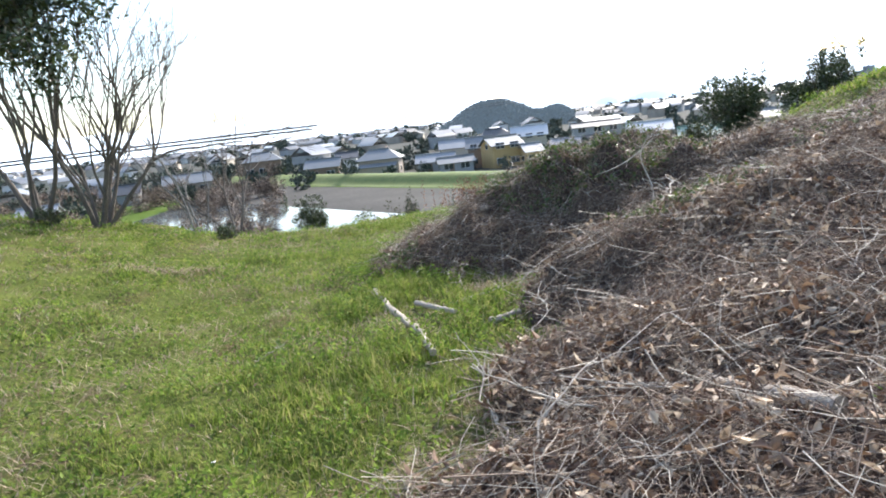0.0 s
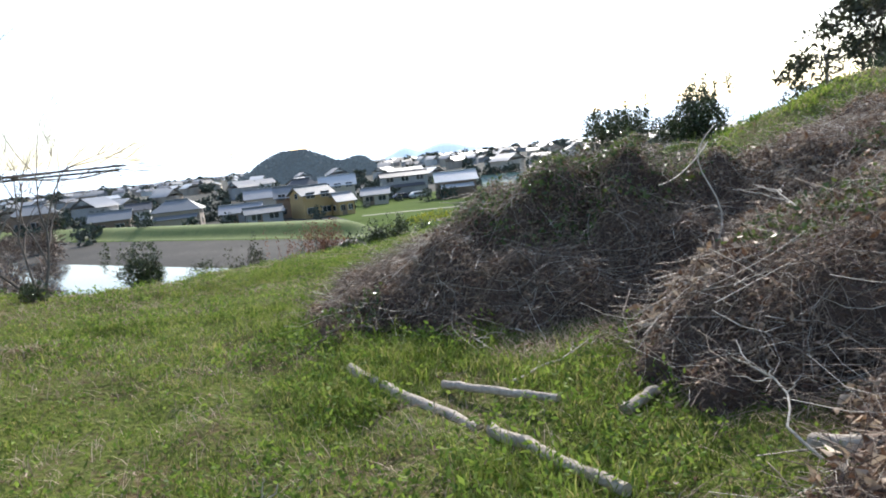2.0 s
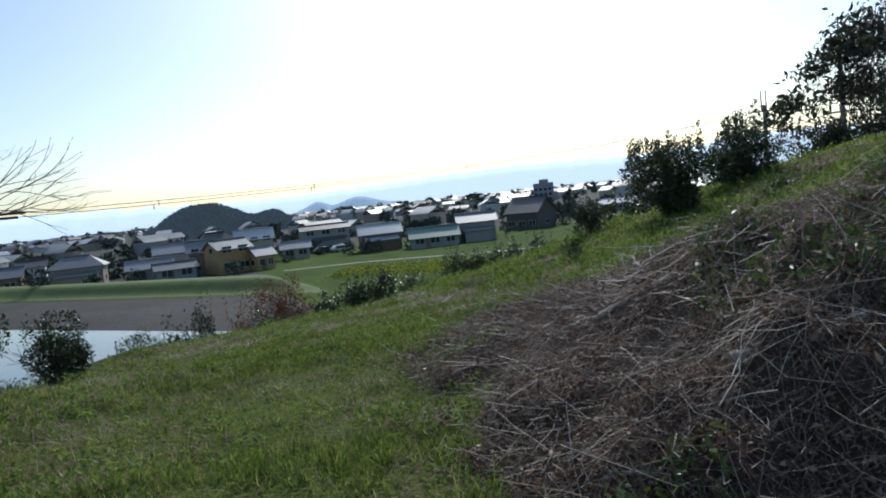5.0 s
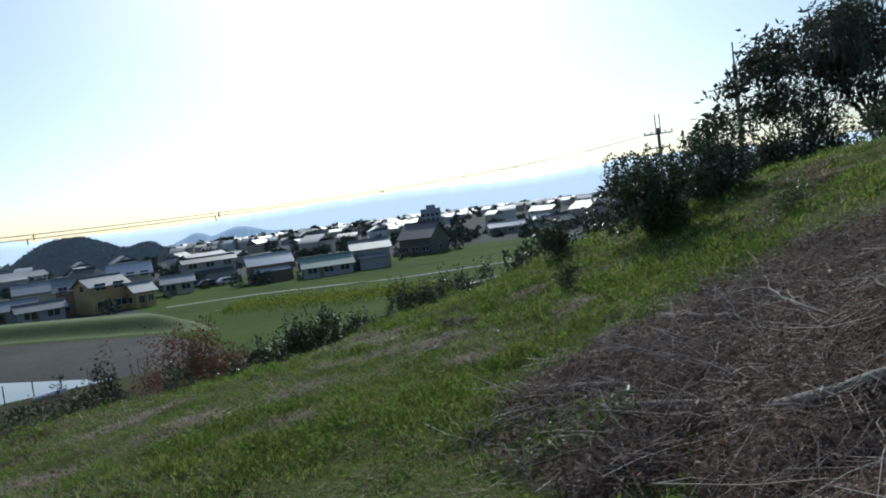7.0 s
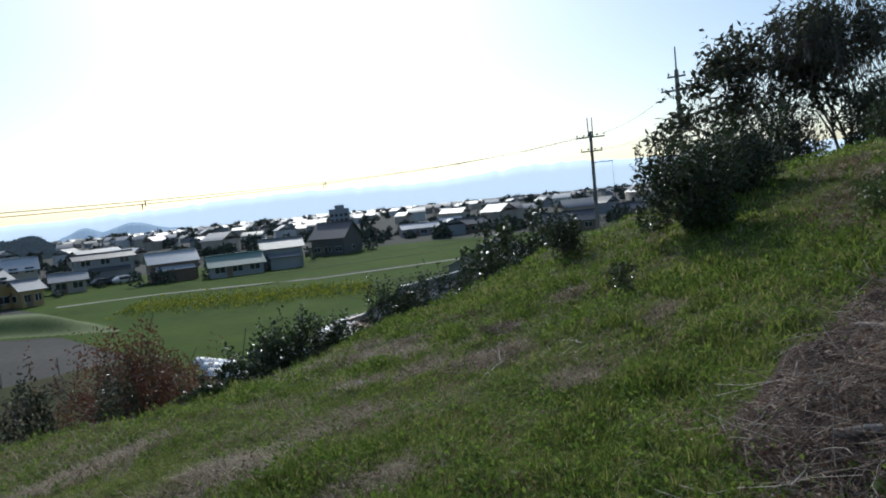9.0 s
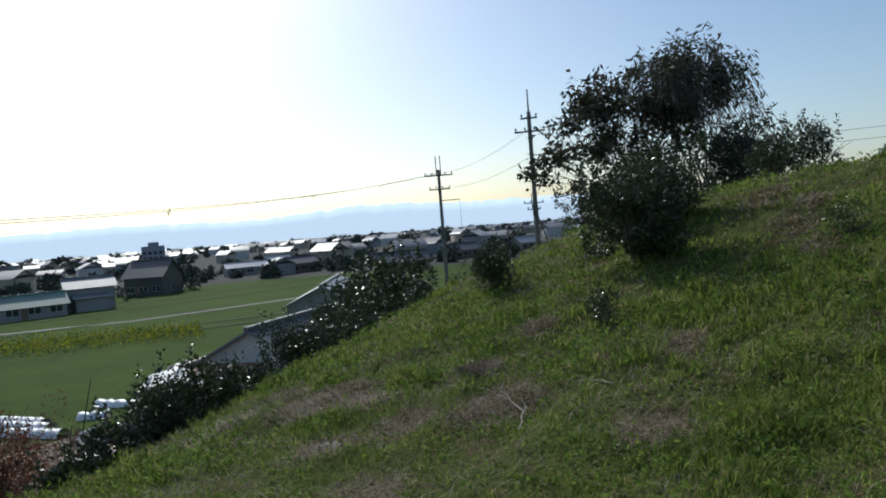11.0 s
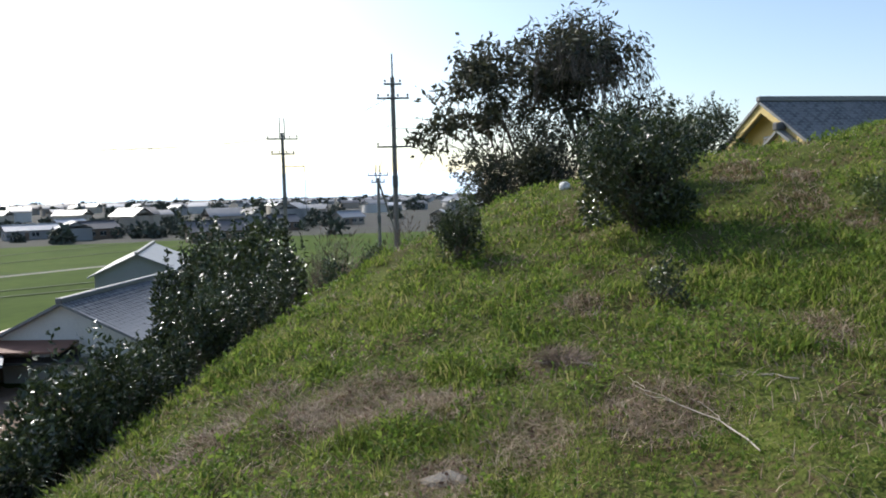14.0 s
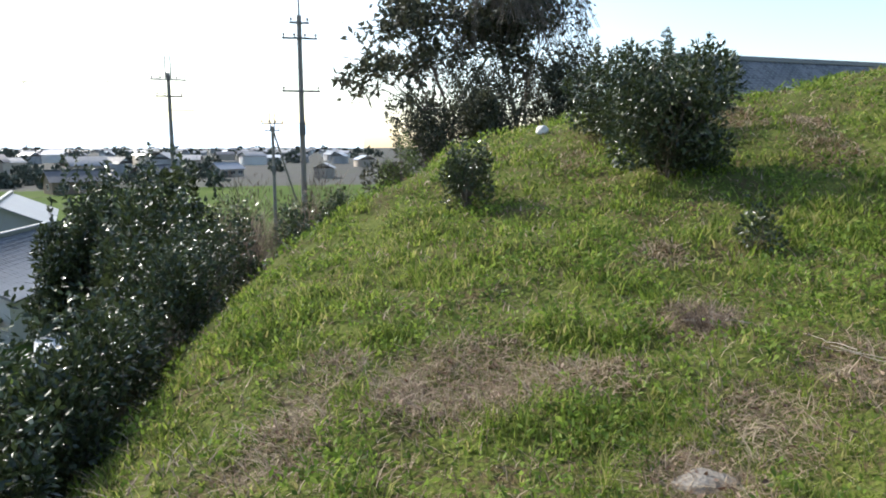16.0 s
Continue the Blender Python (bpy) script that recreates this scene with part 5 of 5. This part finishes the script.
# haze over the wooded hill put into its colour: lightened, bluish, faint blue emission
M_HAZEWOOD = material("haze_tinted_woodland", [(0.07, 0.09, 0.095), (0.09, 0.115, 0.115), (0.12, 0.145, 0.14)], 0.95, 0.05, 0.35, 0.6, distance=2.0)
bs = M_HAZEWOOD.node_tree.nodes["Principled BSDF"]
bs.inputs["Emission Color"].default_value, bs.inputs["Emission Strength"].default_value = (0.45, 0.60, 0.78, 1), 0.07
M_FARTREE = material("far_tree", [(0.05, 0.06, 0.045), (0.075, 0.09, 0.065), (0.11, 0.12, 0.09)], 0.9, 0.2, 2.0, 0, island=0.4)
# distance haze painted into the mountains: pale blue base and a near-white glow
M_HAZE = material("haze_tinted_mountain", [(0.28, 0.38, 0.50), (0.32, 0.42, 0.54)], 1.0, 0.002, 0.02, 0)
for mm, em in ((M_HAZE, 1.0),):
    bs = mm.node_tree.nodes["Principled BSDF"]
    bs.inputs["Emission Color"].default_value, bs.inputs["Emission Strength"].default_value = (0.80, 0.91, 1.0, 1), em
# knolls carry the same painted haze, bluer and with a weaker glow
M_HAZE2 = material("haze_tinted_knoll", [(0.20, 0.28, 0.38), (0.24, 0.33, 0.43)], 1.0, 0.004, 0.05, 0)
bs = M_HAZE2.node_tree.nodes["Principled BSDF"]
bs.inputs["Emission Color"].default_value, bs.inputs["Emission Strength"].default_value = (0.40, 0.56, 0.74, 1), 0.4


tagged(new("distant_trees", mesh_np("distant_trees", *tree_clumps(460, 120, 1200, -38, 76, 2.2, 402, M_FARTREE), M_FARTREE)), "dark garden trees scattered through the town", "trees", kind="stuff")
tagged(new("garden_trees", mesh_np("garden_trees", *tree_clumps(420, 112, 270, -30, 60, 1.7, 405, M_FARTREE), M_FARTREE)), "dark garden shrubs and trees between the houses", "trees", kind="stuff")
yard = []
r = np.random.default_rng(406)
for row in ROW:
    for _ in range(5):
        qx, qy = place(row[1] + r.uniform(-3.0, 3.0), row[2] + r.uniform(-7, 9))
        s_, k = r.uniform(0.5, 1.5), 90
        d = unit(r.normal(size=(k, 3)))
        P = np.array([qx, qy, float(ground(qx, qy)) + s_ * 0.9]) + d * s_ * r.uniform(0.5, 1.0, (k, 1))
        yard.append(leaf_arrays(P, d + r.normal(size=d.shape), s_ * 0.5, s_ * 0.3, 0.3))
tagged(new("yard_shrubs", mesh_np("yard_shrubs", *join_arrays(yard), M_FARTREE)), "dark shrubs and small trees in the yards of the houses", "trees", kind="stuff")
brush = []
for _ in range(110):
    qx, qy = r.uniform(-14, 15), r.uniform(31, 55)
    s_, k = r.uniform(0.4, 1.0), 110
    d = unit(r.normal(size=(k, 3)))
    P = np.array([qx, qy, float(ground(qx, qy)) + s_ * 0.6]) + d * s_ * r.uniform(0.3, 1.0, (k, 1))
    brush.append(leaf_arrays(P, d + r.normal(size=d.shape) + (0, 0, 0.6), s_ * 0.6, s_ * 0.09, 0.3))
tagged(new("bank_brush", mesh_np("bank_brush", *join_arrays(brush), M_STEM)), "low brown brush and reeds on the bank above the pond", "bushes", kind="stuff")
tagged(new("bare_thicket", mesh_np("bare_thicket", *tree_clumps(170, 60, 190, -42, -11, 1.7, 403, M_STEM, False, 260, 0.07), M_STEM)), "brown bare thicket beyond the pond's end", "bushes", kind="stuff")



def ridge_hill(name, label, rng_, b0, b1, height, mat, seed, depth, rough_, kind="structure", n=90):
    """A long hill seen across the plain; height(s) in degrees along bearings b0..b1."""
    bs_ = np.linspace(b0, b1, n)
    s = np.linspace(0, 1, n)
    top = np.array([height(v) for v in s]) + rough_ * (vnoise(bs_ * 7, bs_ * 0 + seed, 1.0, seed) - 0.5)
    rows = []
    for k, q in ((1.0, 0.0), (1.0 + depth * 0.25, 0.62), (1.0 + depth * 0.5, 1.0), (1.0 + depth, 0.0)):
        r_ = rng_ * k
        z = 1.8 + r_ * np.tan(np.radians(np.maximum(top, 0.0) * q)) * (q > 0) + (PLAIN - 2.5) * (q == 0)
        rows.append(np.stack([r_ * np.sin(np.radians(bs_)), r_ * np.cos(np.radians(bs_)), z], -1))
    V = np.array(rows).reshape(-1, 3)
    I = (np.arange(3)[:, None] * n + np.arange(n - 1)).ravel()
    return tagged(new(name, mesh_np(name, V, np.stack([I, I + 1, I + n + 1, I + n], 1), mat, smooth=True)), label, "hill", kind=kind)


def bell(c, w, h):
    return lambda v: h * math.exp(-(((v - c) / w) ** 2))


# wooded hill: many clumps over a low dome
wr, wc_ = 430.0, radians(8.6)
cxh, cyh = wr * math.sin(wc_), wr * math.cos(wc_)
woods = thing("wooded_hill", "dark wooded hill rising out of the town", "hill", (cxh, cyh, PLAIN))
hu, hv = np.meshgrid(np.linspace(-1, 1, 60), np.linspace(-1, 1, 24))


def wood_height(u, v):
    prof = 17.3 * np.exp(-(np.abs((u + 0.28) / 0.62) ** 2.6)) + 9.0 * np.exp(-(((u - 0.62) / 0.24) ** 2))
    return np.minimum(prof, 17.6) * np.clip(1 - v * v, 0, 1) ** 0.6


def hill_xy(u, v):
    lx, ly = u * 44, v * 26
    return lx * math.cos(wc_) + ly * math.sin(wc_), -lx * math.sin(wc_) + ly * math.cos(wc_)


bx_, by_ = hill_xy(hu, hv)
bz_ = wood_height(hu, hv) - 1
V = np.stack([bx_, by_, bz_], -1).reshape(-1, 3)
I = (np.arange(23)[:, None] * 60 + np.arange(59)).ravel()
part("slope", mesh_np("slope", V, np.stack([I, I + 1, I + 61, I + 60], 1), M_HAZEWOOD, smooth=True), woods)
r = np.random.default_rng(409)
u_, v_ = r.uniform(-1, 1, 1500), r.uniform(-1, 0.35, 1500)
hz = wood_height(u_, v_)
ok = hz > 1.0
x_, y_ = hill_xy(u_[ok], v_[ok])
d = unit(r.normal(size=(ok.sum() * 14, 3)))
k = np.repeat(np.arange(ok.sum()), 14)
p = np.stack([x_[k], y_[k], hz[ok][k] - 0.3], 1) + d * r.uniform(0.5, 1.7, (len(k), 1))
part("crowns", mesh_np("crowns", *leaf_arrays(p, d + r.normal(size=d.shape), r.uniform(0.9, 2.0, len(k)), r.uniform(0.7, 1.4, len(k)), 0.3), M_HAZEWOOD), woods)

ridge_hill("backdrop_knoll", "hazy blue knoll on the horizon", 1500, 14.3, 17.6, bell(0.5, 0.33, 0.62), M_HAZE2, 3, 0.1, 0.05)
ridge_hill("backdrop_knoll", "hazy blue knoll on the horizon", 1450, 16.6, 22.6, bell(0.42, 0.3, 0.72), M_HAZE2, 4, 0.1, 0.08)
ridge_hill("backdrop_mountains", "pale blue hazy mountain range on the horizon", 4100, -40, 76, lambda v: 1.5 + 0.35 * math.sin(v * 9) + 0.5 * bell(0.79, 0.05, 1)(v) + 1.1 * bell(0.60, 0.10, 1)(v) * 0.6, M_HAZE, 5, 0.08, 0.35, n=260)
# apartment block
block = thing("apartment_block", "distant grey flat-roofed apartment block", "building", (400 * math.sin(radians(33.9)), 400 * math.cos(radians(33.9)), PLAIN), -34)
part("body", box_mesh("body", -5.6, 5.6, -4, 4, 0, 10.8, paint((0.25, 0.27, 0.30)), 0.1), block)
part("roof_house", box_mesh("roof_house", -2.2, 3.0, -2.5, 2.5, 10.8, 12.8, paint((0.25, 0.27, 0.30)), 0.1), block)
for fl in range(3):
    for i in range(4):
        part("window", box_mesh("window", -5 + i * 2.6, -3.4 + i * 2.6, -4.06, -3.98, 1.0 + fl * 2.8, 2.4 + fl * 2.8, M_GLASS), block)

# ---- fields, garden, vehicles ----
M_RAPE = material("rape_flowers", [(0.10, 0.15, 0.03), (0.22, 0.25, 0.03), (0.42, 0.40, 0.04)], 0.8, 0.5, 6, 0, island=0.5, translucent=0.3)
r = np.random.default_rng(420)
n = 3000
u_, v_ = r.uniform(0, 1, n), r.normal(0, 1, n)
fx, fy = 26.5 + 20 * u_ + v_ * 2.2, 94 - 21 * u_ + v_ * 3.2
zz = ground(fx, fy)
v, f = leaf_arrays(np.stack([fx, fy, zz + r.uniform(0.05, 0.5, n)], 1), r.normal(size=(n, 3)) + (0, 0, 0.8), 0.36, 0.22, 0.3)
tagged(new("rape_flowers", mesh_np("rape_flowers", v, f, M_RAPE)), "strip of yellow rape flowers at the field's edge", "flowers", kind="stuff")
M_TRACK = material("field_track", [(0.30, 0.28, 0.22), (0.40, 0.37, 0.30)], 0.95, 0.3, 3, 0.2)
M_RIDGE = material("field_ridge", [(0.05, 0.07, 0.02), (0.09, 0.115, 0.03)], 0.95, 0.4, 3, 0.3)


def strip(name, label, pts, width, mat, up):
    pts = (np.array(pts, float) - (-0.5, 4)) * 1.286 + (-0.5, 4)
    s = np.linspace(0, 1, 40)
    t = np.linspace(0, 1, len(pts))
    x, y = np.interp(s, t, pts[:, 0]), np.interp(s, t, pts[:, 1])
    d = unit(np.stack([np.gradient(x), np.gradient(y)], 1))
    a, b = np.stack([x - d[:, 1] * width, y + d[:, 0] * width], 1), np.stack([x + d[:, 1] * width, y - d[:, 0] * width], 1)
    c = np.stack([x, y], 1)
    rows = [np.concatenate([q, (ground(q[:, 0], q[:, 1]) + h)[:, None]], 1) for q, h in ((a, -0.1), (c + (a - c) * 0.7, up), (c + (b - c) * 0.7, up), (b, -0.1))]
    V = np.array(rows).reshape(-1, 3)
    I = (np.arange(3)[:, None] * 40 + np.arange(39)).ravel()
    tagged(new(name, mesh_np(name, V, np.stack([I, I + 1, I + 41, I + 40], 1), mat)), label, "path", kind="structure")


strip("path_1", "pale farm track between fields", [(18, 88), (27, 84), (40, 73), (62, 66)], 0.7, M_TRACK, 0.05)
for i, (a, b) in enumerate((((24, 72), (58, 50)), ((30, 78), (80, 60)), ((38, 88), (96, 76)), ((30, 64), (46, 52)), ((50, 95), (100, 92)))):
    strip("field_ridge_%d" % (i + 1), "low grassy ridge between fields", [a, b], 0.5, M_RIDGE, 0.07)
M_SOIL = material("garden_soil", [(0.13, 0.085, 0.055), (0.20, 0.135, 0.09), (0.26, 0.18, 0.12)], 0.95, 0.6, 8, 0.6)
gxs, gys = np.meshgrid(np.linspace(10, 24, 45), np.linspace(37.5, 45.5, 30))
gzs = ground(gxs, gys) + 0.06 + 0.05 * np.sin(gys * 6)
gzs[0], gzs[-1], gzs[:, 0], gzs[:, -1] = gzs[0] - 0.3, gzs[-1] - 0.3, gzs[:, 0] - 0.3, gzs[:, -1] - 0.3
I = (np.arange(29)[:, None] * 45 + np.arange(44)).ravel()
tagged(new("garden_bed", mesh_np("garden_bed", np.stack([gxs, gys, gzs], -1).reshape(-1, 3), np.stack([I, I + 1, I + 46, I + 45], 1), M_SOIL, smooth=True)), "brown tilled vegetable plot below the hill", "garden bed", kind="structure")
M_COVER = material("white_row_cover", [(0.62, 0.63, 0.62), (0.76, 0.77, 0.76), (0.82, 0.83, 0.82)], 0.35, 2, 14, 0.5, distance=0.04)


def row_cover(x, y, rz, length):
    n, k = 16, 7
    s, a = np.linspace(0, length, n), np.linspace(0, math.pi, k)
    r = np.random.default_rng(int(x * 100))
    V = np.array([[(u, 0.42 * math.cos(q) * r.uniform(0.92, 1.08), (0.36 + 0.05 * math.sin(u * 9)) * math.sin(q) * r.uniform(0.9, 1.05)) for q in a] for u in s]).reshape(-1, 3)
    I = (np.arange(n - 1)[:, None] * k + np.arange(k - 1)).ravel()
    ob = tagged(new("row_cover", mesh_np("row_cover", V, np.stack([I, I + 1, I + k + 1, I + k], 1), M_COVER, smooth=True)), "white plastic tunnel over a vegetable row", "row cover", "vegetable row covers")
    ob.matrix_basis = pose(x, y, float(ground(x, y)) + 0.04, 0, 0, rz)


for args in ((21.3, 50.6, -76, 3.2), (19.0, 48.6, -50, 1.6), (17.0, 53.7, -80, 4.2), (16.5, 51.6, -78, 3.6), (15.8, 49.5, -75, 3.6)):
    row_cover(*args)


def vehicle(label, x, y, rz, van, colour):
    z0 = float(ground(x, y))
    ob = thing("van" if van else "car", label, "van" if van else "car", (x, y, z0), rz)
    L, Wd, Ht = (3.4, 1.47, 1.85) if van else (4.2, 1.7, 1.45)
    side = [(-L / 2, 0.3), (L / 2, 0.3), (L / 2, 0.8), (L / 2 - 0.25, 0.95), (L / 2 - 0.55, Ht - 0.08), (L / 2 - 0.9, Ht), (-L / 2 + 0.2, Ht), (-L / 2, Ht - 0.2)] if van else \
        [(-L / 2, 0.3), (L / 2, 0.3), (L / 2, 0.7), (L / 2 - 0.9, 0.9), (L / 2 - 1.6, Ht), (-L / 2 + 0.9, Ht), (-L / 2 + 0.2, 0.95), (-L / 2, 0.85)]
    bm = bmesh.new()
    A = [bm.verts.new((u, -Wd / 2, v)) for u, v in side]
    B = [bm.verts.new((u, Wd / 2, v)) for u, v in side]
    bm.faces.new(A)
    bm.faces.new(B[::-1])
    for i in range(len(side)):
        j = (i + 1) % len(side)
        bm.faces.new([A[i], B[i], B[j], A[j]])
    bmesh.ops.bevel(bm, geom=list(bm.edges), offset=0.06, segments=2, affect="EDGES")
    part("body", bm_mesh("body", bm, paint(colour, 0.25), True), ob)
    for sy in (-1, 1):
        w_ = part("side_window", box_mesh("side_window", -L * 0.34, L * 0.2, sy * Wd / 2 - 0.01, sy * Wd / 2 + 0.012, Ht * 0.58, Ht * 0.9, M_GLASS, 0.005), ob)
        for sx in (-L * 0.32, L * 0.32):
            wh = part("wheel", tube_mesh("wheel", (sx, sy * (Wd / 2 - 0.16), 0.29), (sx, sy * (Wd / 2 + 0.01), 0.29), 0.29, 0.29, M_WIRE, 16), ob)
            part("rim", tube_mesh("rim", (sx, sy * (Wd / 2), 0.29), (sx, sy * (Wd / 2 + 0.02), 0.29), 0.17, 0.17, M_STEEL, 12), wh)
    wsx = L / 2 - 0.42 if van else L / 2 - 1.28
    part("windscreen", box_mesh("windscreen", -0.02, 0.02, -Wd * 0.42, Wd * 0.42, -0.3, 0.3, M_GLASS, 0.005), ob, m=pose(wsx + 0.05, 0, Ht * 0.76, 0, -22 if van else -50, 0))
    for sy in (-1, 1):
        part("headlight", box_mesh("headlight", L / 2 - 0.05, L / 2 + 0.015, sy * Wd * 0.36 - 0.12, sy * Wd * 0.36 + 0.12, 0.62, 0.78, paint(R_SHINE, 0.2), 0.02), ob)


vehicle("white small box van parked beside a tiled house", 21.6, 33.0, 217, True, (0.75, 0.75, 0.74))
vehicle("pale car parked beside houses", *place(17.2, 112), 10, False, (0.6, 0.6, 0.6))
vehicle("dark car parked beside houses", *place(15.8, 112), 10, False, (0.06, 0.065, 0.08))
# fence along the pond
for i in range(9):
    fx, fy = -3.0 + i * 1.7, 60.6 + 0.1 * i
    ob = tagged(new("fence_post", tube_mesh("fence_post", (0, 0, -0.3), (0, 0, 1.15), 0.04, 0.04, M_GREYBARK, 8)), "thin grey fence post along the pond", "fence post", "fence posts")
    ob.matrix_basis = pose(fx, fy, float(ground(fx, fy)))
ob = tagged(new("white_pipe", tube_mesh("white_pipe", (0, 0, 0), (1.9, 0.5, 0.12), 0.16, 0.16, paint((0.7, 0.7, 0.68)), 12)), "short white pipe on the pond bank", "pipe")
ob.matrix_basis = pose(1.9, 58.6, float(ground(2.6, 58.8)) + 0.16)
